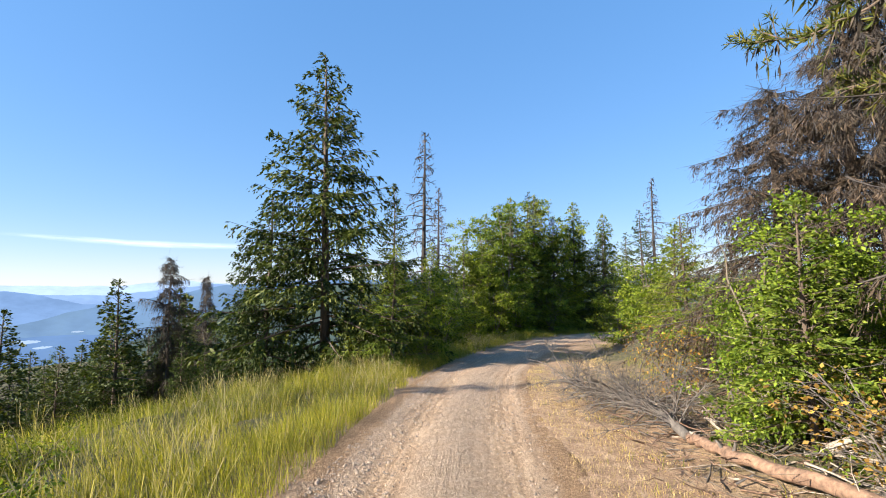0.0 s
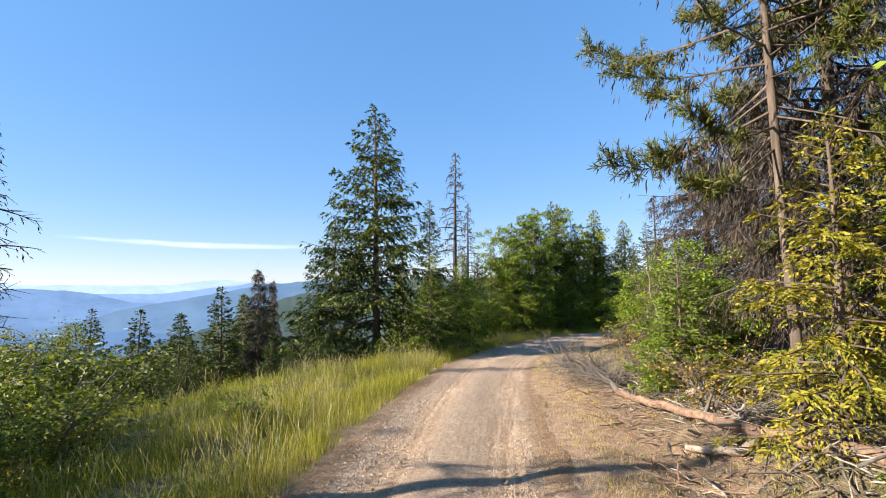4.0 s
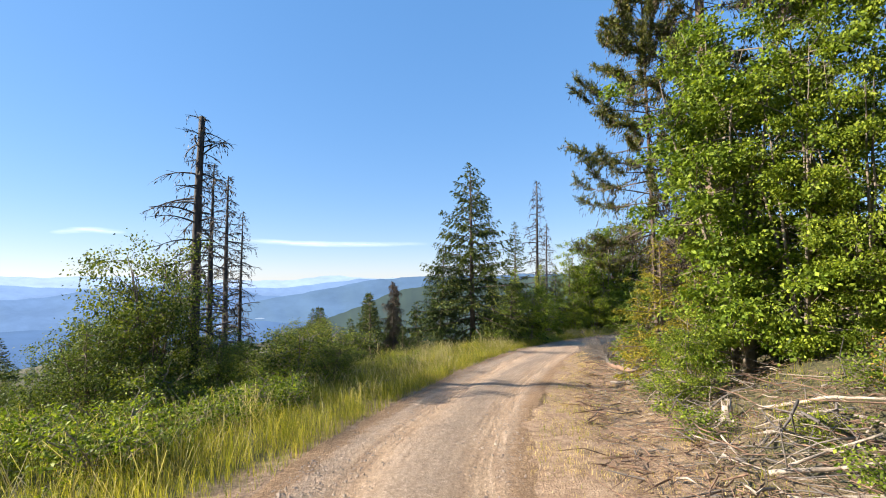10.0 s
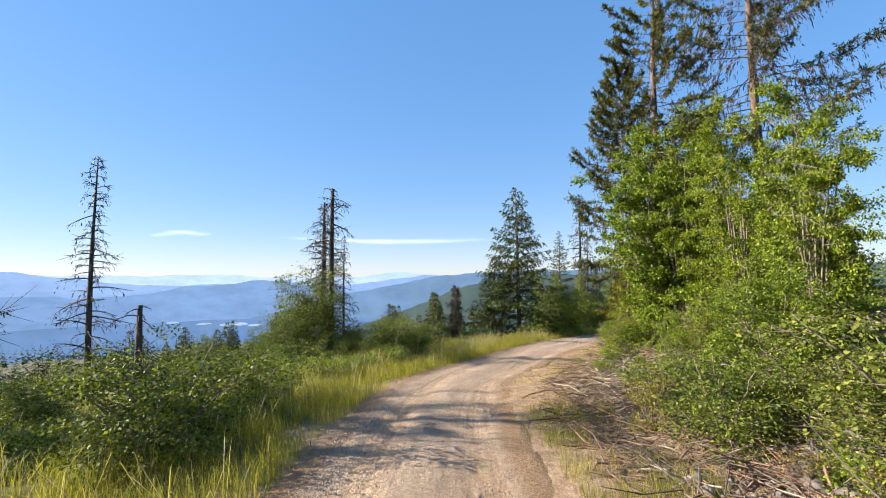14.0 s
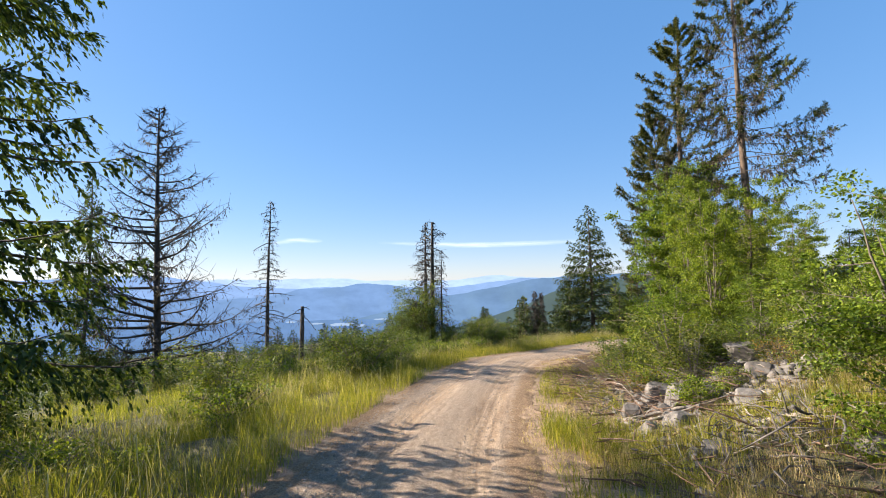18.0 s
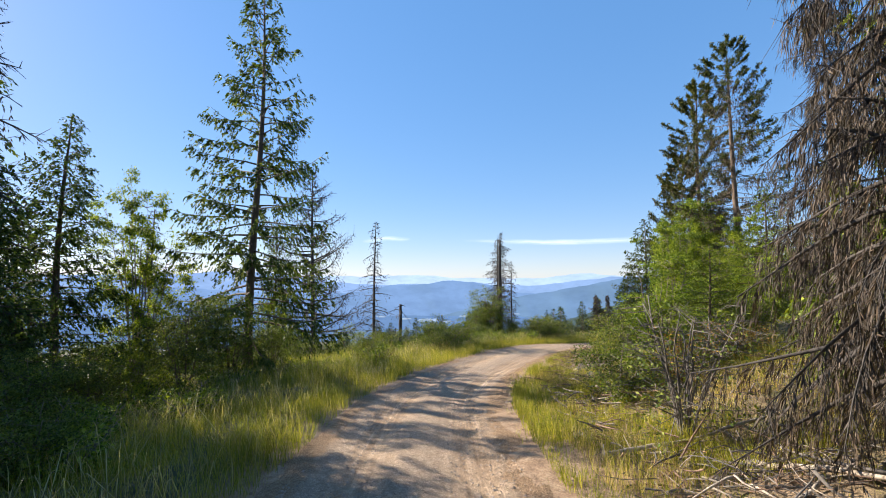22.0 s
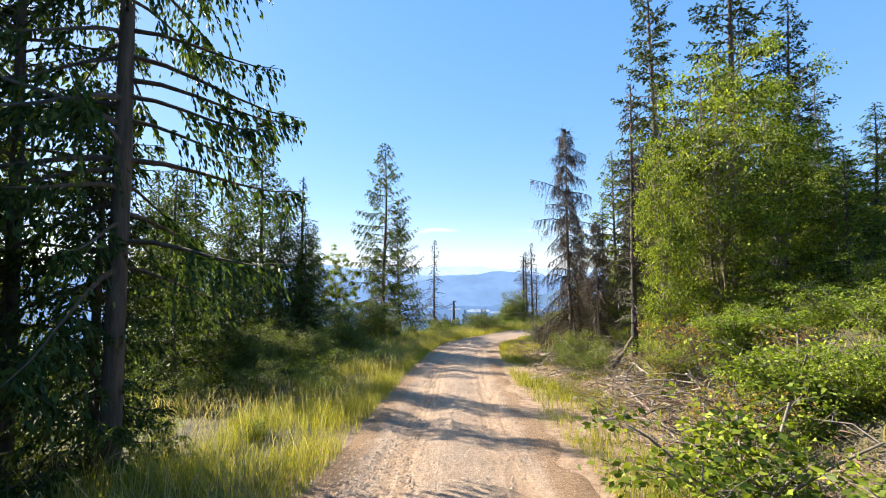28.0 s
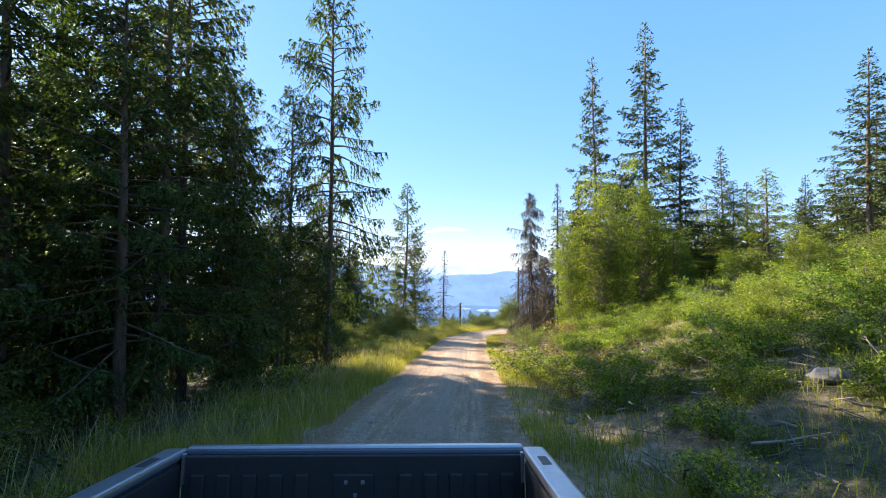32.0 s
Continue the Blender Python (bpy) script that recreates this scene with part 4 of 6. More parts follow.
# Single plants that stand out: sort, x, y, height, spread.
for sort, x, y, h, wide in (
        ("spruce", -5.2, 17.4, 12.8, 1.08),
        ("spruce", -7.3, 16.6, 7.6, 1.1),
        ("thin_snag", -2.4, 30.8, 15.3, 1.1),
        ("thin_snag", -1.4, 28.2, 10.3, 1.0),
        ("fir", -4.0, 28.1, 11.0, 0.9),
        ("bright_cedar", -2.5, 16.5, 4.1, 1.3),
        ("far_bush", -1.5, 18.6, 3.9, 1.0),
        ("far_bush", -0.8, 23.7, 3.6, 1.0),
        ("far_bush", 0.9, 29.8, 3.5, 1.0),
        ("far_bush", 2.7, 33.8, 4.6, 1.0),
        ("far_alder", 1.8, 35.4, 9.2, 1.0),
        ("far_alder", 3.8, 37.4, 10.9, 1.0),
        ("fir", 6.3, 41.3, 13.1, 1.0),
        ("fir", 4.7, 39.5, 10.4, 1.0),
        ("far_alder", 9.6, 43.5, 12.4, 1.0),
        ("bushy_snag", 8.9, 41.6, 10.7, 0.5),
        ("fir", 11.8, 44.7, 10.5, 1.0),
        ("fir", 13.5, 46.0, 8.5, 1.0),
        ("fir", 13.5, 41.9, 9.3, 1.0),
        ("far_bush", 7.2, 40.1, 3.0, 1.0),
        ("fir", 10.0, 26.8, 6.4, 1.0),
        ("fir", 10.6, 25.8, 7.2, 1.0),
        ("thin_snag", 10.3, 23.6, 8.3, 1.0),
        ("far_bush", 8.3, 23.0, 3.4, 1.0),
        ("far_bush", 7.7, 17.9, 3.5, 1.0),
        ("bright_cedar", 7.0, 13.8, 4.0, 1.0),
        ("small_fir", 7.6, 15.8, 4.2, 1.0),
        ("bright_cedar", 7.2, 11.8, 2.9, 1.0),
        ("big_bush", 6.3, 9.4, 1.7, 1.0),
        ("big_bush", 6.1, 10.9, 1.7, 1.0),
        ("brown_conifer", 6.8, 9.2, 5.6, 1.7),
        ("brown_conifer", 7.6, 8.5, 6.4, 1.5),
        ("brown_conifer", 7.8, 8.0, 7.0, 1.2),
        ("big_bush", 5.9, 6.6, 1.9, 1.0),
        ("dry_bush", 4.7, 9.9, 1.3, 1.0),
        ("dry_bush", 5.9, 10.9, 1.2, 1.0),
        ("yellow_bush", 4.7, 5.5, 1.0, 1.0),
        ("low_pine", 4.7, 2.3, 13.2, 0.76),
        ("yellow_cedar", 4.7, 1.5, 4.1, 1.0),
        ("yellow_cedar", 5.4, 0.5, 2.9, 0.9),
        ("bright_cedar", 6.4, 1.5, 5.1, 1.0),
        ("brown_conifer", 6.4, 3.7, 9.2, 1.1),
        ("big_bush", 4.7, 6.5, 3.0, 1.0),
        ("small_fir", 4.4, 5.5, 3.1, 1.0),
        ("alder", 6.0, -1.2, 8.6, 0.9),
        ("alder", 6.9, -2.0, 7.0, 0.85),
        ("alder", 9.4, -3.5, 5.8, 0.85),
        ("alder", 7.7, -2.6, 6.3, 0.7),
        ("bright_cedar", 8.2, -6.6, 3.1, 0.9),
        ("bright_cedar", 9.5, -6.1, 3.7, 1.0),
        ("pine", 6.1, 1.6, 17.2, 1.0),
        ("lichen_pine", 9.4, -1.9, 16.5, 1.0),
        ("thin_snag", 7.0, 0.9, 8.3, 1.0),
        ("big_bush", 6.4, -8.9, 1.5, 0.9),
        ("big_bush", 7.7, -8.3, 1.3, 1.0),
        ("big_bush", 8.2, -9.2, 0.8, 0.9),
        ("yellow_bush", 6.0, -9.9, 0.9, 1.0),
        ("dry_bush", 7.5, -10.6, 0.5, 1.0),
        ("big_bush", 4.7, -2.4, 1.8, 1.0),
        ("weed", 4.3, -5.1, 0.5, 1.2),
        ("alder", 7.9, -7.5, 5.2, 0.7),
        ("alder", 10.9, -10.1, 3.1, 0.8),
        ("alder", 8.8, -9.4, 4.9, 0.7),
        ("big_bush", 12.1, -14.3, 1.6, 1.0),
        ("big_bush", 12.9, -16.3, 1.6, 1.0),
        ("bright_cedar", 13.4, -13.7, 4.5, 0.9),
        ("small_fir", 12.6, -12.6, 2.5, 1.0),
        ("big_bush", 7.8, -11.0, 2.3, 1.0),
        ("bush", 8.6, -14.0, 1.5, 1.3),
        ("bush", 10.1, -13.0, 0.8, 1.2),
        ("bare_bush", 9.1, -14.9, 1.2, 0.8),
        ("dry_bush", 10.8, -14.9, 0.5, 1.0),
        ("brown_conifer", 17.6, -25.1, 10.4, 0.62),
        ("brown_conifer", 16.7, -23.3, 5.9, 0.6),
        ("brown_conifer", 20.8, -24.0, 7.7, 0.8),
        ("thin_snag", 20.0, -23.4, 7.7, 0.9),
        ("fir", 17.9, -20.5, 9.1, 0.55),
        ("fir", 21.0, -21.5, 9.1, 0.6),
        ("bright_cedar", 18.3, -22.7, 8.6, 0.7),
        ("thin_snag", 19.0, -24.6, 5.7, 0.8),
        ("big_bush", 18.0, -23.3, 1.5, 1.0),
        ("big_bush", 12.1, -18.4, 2.8, 1.0),
        ("bright_cedar", 13.7, -19.6, 2.7, 1.0),
        ("bare_bush", 15.0, -24.4, 2.2, 1.2),
        ("bare_bush", 14.3, -21.0, 1.3, 1.2),
        ("bush", 12.9, -22.5, 1.4, 1.0),
        ("thin_snag", 22.9, -28.3, 9.1, 0.9),
        ("fir", 22.6, -26.0, 9.3, 0.6),
        ("open_alder", 25.3, -27.2, 6.5, 0.8),
        ("open_alder", 24.0, -25.6, 7.0, 0.8),
        ("brown_conifer", 19.5, -25.6, 5.2, 0.7),
        ("bush", 22.3, -30.0, 1.2, 1.0),
        ("bush", 20.6, -28.8, 1.3, 1.0),
        ("far_open_alder", 24.9, -27.0, 9.2, 0.8),
        ("far_open_alder", 25.5, -24.1, 7.9, 0.8),
        ("far_open_alder", 26.6, -22.4, 5.0, 0.7),
        ("far_open_alder", 24.5, -29.1, 6.3, 0.6),
        ("fir", 18.4, -19.3, 19.9, 0.66),
        ("fir", 21.7, -17.7, 20.4, 0.74),
        ("fir", 23.6, -16.6, 13.7, 0.8),
        ("fir", 22.0, -7.3, 12.2, 0.8),
        ("fir", 33.9, -17.8, 10.8, 1.0),
        ("fir", 29.0, -17.3, 4.2, 0.7),
        ("small_fir", 29.0, -20.4, 2.0, 1.0),
        ("big_bush", 35.5, -34.5, 1.3, 1.0),
        ("big_bush", 36.9, -34.3, 1.1, 1.0),
        ("big_bush", 37.6, -33.3, 1.3, 1.0),
        ("weed", 28.8, -33.0, 1.1, 1.3),
        ("weed", 29.9, -31.5, 0.5, 1.3),
        ("broken_snag", -8.8, -2.4, 8.9, 1.0),
        ("thin_snag", -16.1, 5.4, 11.2, 1.3),
        ("thin_snag", -23.6, 14.1, 17.7, 1.2),
        ("thin_snag", -15.0, 6.3, 8.8, 1.0),
        ("dark_bush", -8.6, -3.9, 4.4, 0.82),
        ("dark_bush", -10.3, -2.6, 3.8, 0.8),
        ("thin_snag", -23.7, -5.8, 14.3, 1.0),
        ("stub", -19.0, -5.7, 4.4, 1.0),
        ("stub", -16.3, -8.1, 1.7, 0.7),
        ("bushy_snag", -12.0, -17.9, 13.1, 1.0),
        ("thin_cedar", -0.1, -25.8, 15.8, 1.0),
        ("alder", -0.9, -29.4, 6.6, 0.75),
        ("cedar", -12.6, -20.5, 9.6, 0.65),
        ("dark_bush", 0.9, -26.9, 2.9, 1.0),
        ("dark_bush", -1.4, -24.6, 2.4, 1.0),
        ("dark_bush", 2.6, -28.6, 2.8, 0.9),
        ("thin_snag", -12.9, -27.5, 9.9, 1.1),
        ("slope_fir", -11.9, 8.2, 3.4, 0.9),
        ("slope_fir", -12.2, 15.6, 5.8, 1.0),
        ("brown_conifer", -10.6, 16.1, 6.1, 0.7),
        ("slope_fir", -15.8, 14.8, 5.9, 1.0),
        ("slope_fir", -30.6, 49.9, 15.4, 1.1),
        ("slope_fir", -46.7, 60.0, 18.1, 1.1),
        ("slope_fir", -19.5, 17.4, 5.2, 1.0),
        ("slope_fir", -20.0, 15.4, 4.1, 1.0),
        ("slope_fir", -19.4, 25.5, 6.0, 1.0),
        ("slope_fir", -12.3, 19.8, 4.7, 1.1),
        ("thin_snag", -19.8, 19.3, 6.2, 1.0),
        ("dark_bush", -8.9, 4.0, 2.3, 1.0),
        ("dark_bush", -4.9, -0.8, 1.7, 1.0),
        ("bush", -0.4, -15.9, 1.6, 1.3),
        ("bush", -2.4, -14.4, 1.8, 1.2),
        ("bush", -0.9, -20.1, 1.6, 1.2),
        ("bush", -2.8, -12.2, 1.5, 1.2),
        ("cedar", 0.3, -35.0, 14.8, 1.0),
        ("cedar", -0.1, -38.9, 12.6, 1.1),
        ("cedar", 8.3, -41.3, 9.8, 0.9),
        ("cedar", -2.8, -41.4, 11.0, 1.0),
        ("cedar", 1.9, -40.1, 11.6, 1.0),
        ("cedar", 1.8, -36.7, 10.6, 1.0),
        ("cedar", 2.0, -32.8, 6.6, 1.1),
        ("cedar", 3.8, -33.3, 8.7, 1.0),
        ("cedar", 3.5, -34.7, 11.3, 0.9),
        ("thin_snag", 3.2, -33.5, 11.6, 1.0),
        ("cedar", -5.3, -32.8, 7.4, 1.0),
        ("cedar", 0.0, -31.6, 9.0, 1.0),
        ("tall_cedar", 24.1, -42.2, 16.7, 0.66),
        ("tall_cedar", 23.0, -43.4, 11.5, 0.8),
        ("tall_cedar", 22.0, -45.8, 11.8, 0.9),
        ("tall_cedar", 20.1, -45.2, 13.1, 0.9),
        ("cedar", 15.4, -40.9, 7.6, 1.0),
        ("cedar", 14.1, -39.2, 7.4, 1.0),
        ("tall_cedar", 27.5, -47.8, 13.5, 1.0),
        ("cedar", 27.2, -46.0, 8.8, 0.7),
        ("cedar", 25.8, -44.4, 7.2, 0.7),
        ("cedar", 23.4, -42.4, 5.9, 1.0),
        ("slope_fir", -18.4, 13.5, 3.1, 1.0),
        ("slope_fir", -19.2, 15.5, 3.6, 1.0),
        ("slope_fir", -21.9, 19.3, 5.2, 1.0),
        ("slope_fir", -17.1, 15.6, 3.5, 1.0),
        ("slope_fir", -16.6, 17.6, 4.1, 1.0),
        ("slope_fir", -25.5, 27.0, 6.4, 1.0),
        ("slope_fir", -19.0, 23.5, 6.0, 1.0),
        ("slope_fir", -14.7, 19.7, 4.6, 1.0),
        ("slope_fir", -12.9, 13.9, 2.1, 1.0),
        ("slope_fir", -12.1, 15.0, 2.2, 1.0),
        ("slope_fir", -11.1, 16.0, 2.7, 1.0),
        ("slope_fir", -9.5, 15.1, 2.6, 1.0),
        ("slope_fir", -7.6, 13.2, 1.8, 1.0),
        ("slope_fir", -21.7, 15.3, 4.6, 1.0),
        ("slope_fir", -20.9, 13.3, 3.6, 1.0),
        ("slope_fir", -38.6, 49.0, 15.0, 1.0),
        ("slope_fir", -27.5, 44.7, 13.4, 1.0),
        ("slope_fir", -27.9, 39.9, 9.8, 1.0),
        ("slope_fir", -36.3, 42.3, 11.3, 1.0),
        ("slope_fir", -42.8, 43.9, 12.3, 1.0),
        ("slope_fir", -47.2, 43.6, 12.8, 1.0),
        ("slope_fir", -48.9, 41.5, 12.3, 1.0),
        ("slope_fir", -19.7, 35.3, 9.1, 1.0),
        ("slope_fir", -12.9, 25.8, 6.6, 1.0),
        ("slope_fir", -11.1, 17.3, 5.2, 1.0),
        ("brown_conifer", -15.3, 26.8, 9.2, 0.6),
        ("slope_fir", -12.2, 13.2, 3.1, 1.0),
        ("slope_fir", -14.4, 12.9, 3.5, 1.0),
        ("dark_bush", -9.7, 3.4, 2.0, 1.0),
        ("dark_bush", -8.0, 2.7, 1.5, 1.0),
        ("bush", -9.9, 2.4, 1.4, 1.2),
        ("bush", -7.1, 2.8, 1.1, 1.2),
        ("bush", -9.7, 1.4, 1.0, 1.2),
        ("bush", -6.6, -0.3, 2.1, 1.3),
        ("bush", -6.4, 1.8, 1.9, 1.3),
        ("dark_bush", -9.4, 4.1, 2.2, 1.0),
        ("tall_cedar", 28.8, -48.5, 10.5, 1.1),
        ("tall_cedar", 26.3, -47.1, 13.6, 0.85),
        ("alder", 27.8, -19.4, 2.3, 0.9),
        ("big_bush", 31.1, -25.2, 0.8, 1.2),
        ("big_bush", 30.0, -26.9, 1.0, 1.2),
        ("big_bush", 30.3, -30.1, 1.1, 1.2),
        ("far_alder", 27.9, -13.8, 2.7, 0.9),
        ("far_alder", 30.3, -13.9, 2.4, 0.9),
        ("far_bush", 31.2, -21.4, 1.3, 1.4),
        ("far_bush", 33.1, -22.2, 1.3, 1.4),
        ("far_bush", 29.0, -21.2, 1.4, 1.4),
        ("big_bush", 10.0, -10.7, 1.6, 1.1),
        ("big_bush", 10.9, -11.9, 1.6, 1.1),
        ("big_bush", 11.3, -12.8, 1.7, 1.1),
        ("bush", 10.4, -14.0, 0.5, 1.2),
        ("bush", 11.0, -14.2, 0.5, 1.2),
        ("dry_bush", 10.6, -15.0, 0.5, 1.0),
        ("bare_bush", 10.2, -13.5, 0.9, 1.0),
        ("weed", 31.4, -37.4, 0.8, 1.4),
        ("weed", 32.0, -36.4, 0.6, 1.4),
        ("weed", 33.3, -36.3, 0.5, 1.4),
        ("weed", 29.5, -36.7, 1.1, 1.4),
        ("bush", 10.0, -13.5, 0.6, 1.4),
        ("bush", 10.7, -13.5, 0.5, 1.4),
        ("bush", 9.6, -13.3, 0.7, 1.3),
        ("dry_bush", 7.6, -13.9, 0.5, 1.2),
        ("dry_bush", 8.0, -14.9, 0.5, 1.1),
        ("bush", 8.4, -13.2, 1.0, 1.2),
        ("bush", 7.0, -12.4, 1.2, 1.4),
        ("bush", 8.1, -12.1, 0.9, 1.4),
        ("yellow_bush", 6.0, -11.6, 0.9, 0.8),
        ("tall_cedar", 28.0, -50.7, 13.4, 1.0),
        ("cedar", 25.6, -50.3, 9.6, 1.0),
        ("cedar", 20.0, -49.0, 15.0, 1.1),
        ("cedar", 17.0, -52.0, 15.0, 1.1),
        ("cedar", 23.0, -50.5, 14.0, 1.0),
        ("tall_cedar", 19.0, -47.0, 16.0, 0.9),
        ("bush", 16.0, -33.9, 0.9, 1.2),
        ("cedar", 25.5, -53.0, 14.0, 1.0),
        ("cedar", 29.8, -52.0, 13.0, 1.0),
        ("bush", 20.5, -37.6, 0.8, 1.2),
        ("bush", -7.4, -5.0, 1.5, 1.2),
        ("dark_bush", -8.9, -5.2, 2.5, 1.0),
        ("dark_bush", -7.3, -2.9, 2.3, 0.9),
        ("dark_bush", -10.0, -4.2, 2.6, 1.0),
        ("light_cedar", 2.2, 36.8, 10.4, 1.0),
        ("light_cedar", 4.6, 39.0, 12.0, 1.0),
        ("light_cedar", 6.9, 41.0, 12.6, 1.0),
        ("light_cedar", 8.6, 40.6, 9.6, 1.0),
        ("light_cedar", 11.2, 43.6, 12.4, 1.0),
        ("light_cedar", 14.4, 45.0, 11.6, 1.0),
        ("light_cedar", 0.4, 33.6, 8.0, 1.0),
        ("light_cedar", -1.6, 26.0, 6.2, 1.0),
        ("light_cedar", -3.2, 22.4, 5.6, 1.1),
        ("light_cedar", -5.6, 25.2, 7.0, 1.0),
        ("light_cedar", -0.6, 29.6, 6.6, 1.0),
        ("far_bush", 4.6, 35.2, 3.6, 1.1),
        ("far_bush", 7.8, 38.6, 3.8, 1.1)):
    plant(sort, x, y, h, wide)


# Plants that fill the slopes: runs along the road, distances to its left (minus: right), how many.
def scatter(rng, sort, n, run0, run1, off0, off1, h0, h1, gap=0.0):
    for _ in range(n):
        x, y = spot(rng.uniform(run0, run1), rng.uniform(off0, off1))
        plant(sort, float(x), float(y), rng.uniform(h0, h1), rng.uniform(0.85, 1.25))


fill = np.random.RandomState(21)
END, START = RUN[np.hypot(MID[:, 0] - 41, MID[:, 1] + 48).argmin()], RUN[np.hypot(MID[:, 0] + 0.28, MID[:, 1] + 0.4).argmin()]


def at_time(x, y):
    return RUN[np.hypot(MID[:, 0] - x, MID[:, 1] - y).argmin()]


BEND = at_time(9.3, -24.6)
scatter(fill, "bush", 44, at_time(12, -27), START + 6, 8.5, 17, 0.7, 1.4)
scatter(fill, "dark_bush", 20, at_time(12, -27), START + 6, 14, 26, 1.2, 2.4)
scatter(fill, "weed", 60, at_time(20, -33), START + 8, 3.6, 9, 0.4, 0.8)
scatter(fill, "bush", 26, END - 5, at_time(12, -27), 4.5, 8, 0.8, 1.6)
scatter(fill, "weed", 22, END - 5, at_time(12, -27), 3.4, 6, 0.4, 0.8)
scatter(fill, "cedar", 6, END - 24, END - 2, 6, 14, 9, 15)
scatter(fill, "cedar", 6, END - 6, at_time(29.5, -41), 8, 22, 9, 14)
scatter(fill, "dark_bush", 10, END - 4, at_time(29.5, -41), 4.6, 9, 2, 3.6)
scatter(fill, "dark_bush", 12, at_time(25, -37.3), at_time(9.3, -24.6), 5.5, 9.5, 1.4, 2.6)
scatter(fill, "tall_cedar", 4, END - 10, at_time(31, -42), 8, 16, 14, 18)
scatter(fill, "cedar", 4, END - 2, at_time(27, -39), 4.8, 8, 4, 8)
scatter(fill, "cedar", 5, at_time(31, -42), at_time(20, -33), 12, 20, 5, 7)
scatter(fill, "slope_fir", 46, START + 6, START + 60, 17, 34, 3, 5.5)
scatter(fill, "slope_fir", 26, START + 6, START + 60, 34, 60, 6, 10)
scatter(fill, "bush", 20, at_time(20, -33), START + 2, -10, -5, 0.8, 1.5)
scatter(fill, "big_bush", 20, at_time(27, -39), START + 10, -16, -8, 2.0, 3.4)
scatter(fill, "big_bush", 8, END - 8, at_time(27, -39), -22, -13, 1.4, 2.2)
scatter(fill, "weed", 50, END - 2, START + 8, -7, -4.2, 0.4, 0.8)
scatter(fill, "weed", 60, END - 2, at_time(24, -36.5), -12, -3.4, 0.3, 0.7)
scatter(fill, "bush", 14, END - 2, at_time(24, -36.5), -16, -7.5, 0.5, 0.9)
scatter(fill, "yellow_bush", 8, END - 2, at_time(24, -36.5), -14, -5, 0.4, 0.8)
scatter(fill, "dry_bush", 14, END, START + 6, -7, -4.2, 0.6, 1.2)
scatter(fill, "far_alder", 10, at_time(5.5, -19.2), START + 6, -24, -12, 3.5, 5.5)
scatter(fill, "bush", 16, END - 14, at_time(24, -36.5), -28, -12, 1.0, 1.8)
scatter(fill, "bright_cedar", 6, END - 4, at_time(24, -36.5), -28, -15, 2, 4)
scatter(fill, "bright_cedar", 12, at_time(20, -33), START + 14, -20, -8, 4, 7)
scatter(fill, "small_fir", 10, END, START + 30, -24, -12, 3, 6)
scatter(fill, "fir", 16, START - 4, START + 40, -40, -14, 9, 14)
scatter(fill, "fir", 8, at_time(20, -33), START - 4, -40, -24, 9, 13)
scatter(fill, "slope_fir", 46, at_time(12, -27), START + 6, 25, 44, 3.2, 5.2)
scatter(fill, "weed", 32, at_time(3, -14), START - 2, 3.6, 7, 0.5, 0.9)
scatter(fill, "weed", 36, at_time(41, -48.3), at_time(32, -42.5), -9, -2.8, 0.35, 0.7)
scatter(fill, "fresh_bush", 26, at_time(33, -43.2), at_time(22, -35), -11, -4.4, 0.7, 1.4)
scatter(fill, "fresh_bush", 12, at_time(40, -47.5), at_time(22, -35), -22, -10, 0.8, 1.6)


def forest(name, label, n, near, far, seed, dense, size):
    """Woods down the slope, past counting: ragged small conifers of drooping boughs."""
    rng = np.random.RandomState(seed)
    run, off = rng.uniform(0, RUN[-1], n), near * (far / near) ** rng.uniform(0, 1, n)
    x, y = spot(run, off)
    x, y = x + rng.normal(0, 0.12, n) * off, y + rng.normal(0, 0.12, n) * off
    _, off, _ = road_place(x, y)
    keep = off > near * 0.9
    x, y, off = x[keep], y[keep], off[keep]
    z = land(x, y)
    n = len(x)
    h = np.clip(rng.uniform(6.5, 10, n), 2.5, np.where(off > 120, 12, np.maximum(2.5, np.interp(off, LEFT_D, -np.array(LEFT_Z)) + 2 - 0.15 * off)))
    h = h * np.interp(off, [near, 400, 1200], [1, 1.3, 1.6])
    which = np.repeat(np.arange(n), dense)
    m = len(which)
    u = np.tile(np.linspace(0.03, 1, dense), n)
    az = rng.uniform(0, 6.283, m)
    out = np.stack([np.cos(az), np.sin(az), rng.uniform(-0.55, 0.15, m) + 1.6 * (u > 0.93)], 1)
    at = np.stack([x, y, z], 1)[which] + np.stack([0 * u, 0 * u, h[which] * u], 1)
    l = h[which] * (0.27 * (1 - u) ** 0.8 + 0.05) * rng.uniform(0.6, 1.2, m)
    g = Geo()
    g.leaves(at, unit(out), np.array([0, 0, 1.0]) + rng.normal(0, 0.3, (m, 3)), l, h[which] * size * (1.1 - u))
    return tagged(new(name, g.mesh(name, FARWOOD)), label, "forest", kind="stuff")


forest("slope_forest", "dark conifer forest on the slope below the road", 5200, 42, 170, 3, 44, 0.13)
forest("far_forest", "distant conifer forest down the valley slope", 7500, 175, 620, 4, 26, 0.17)


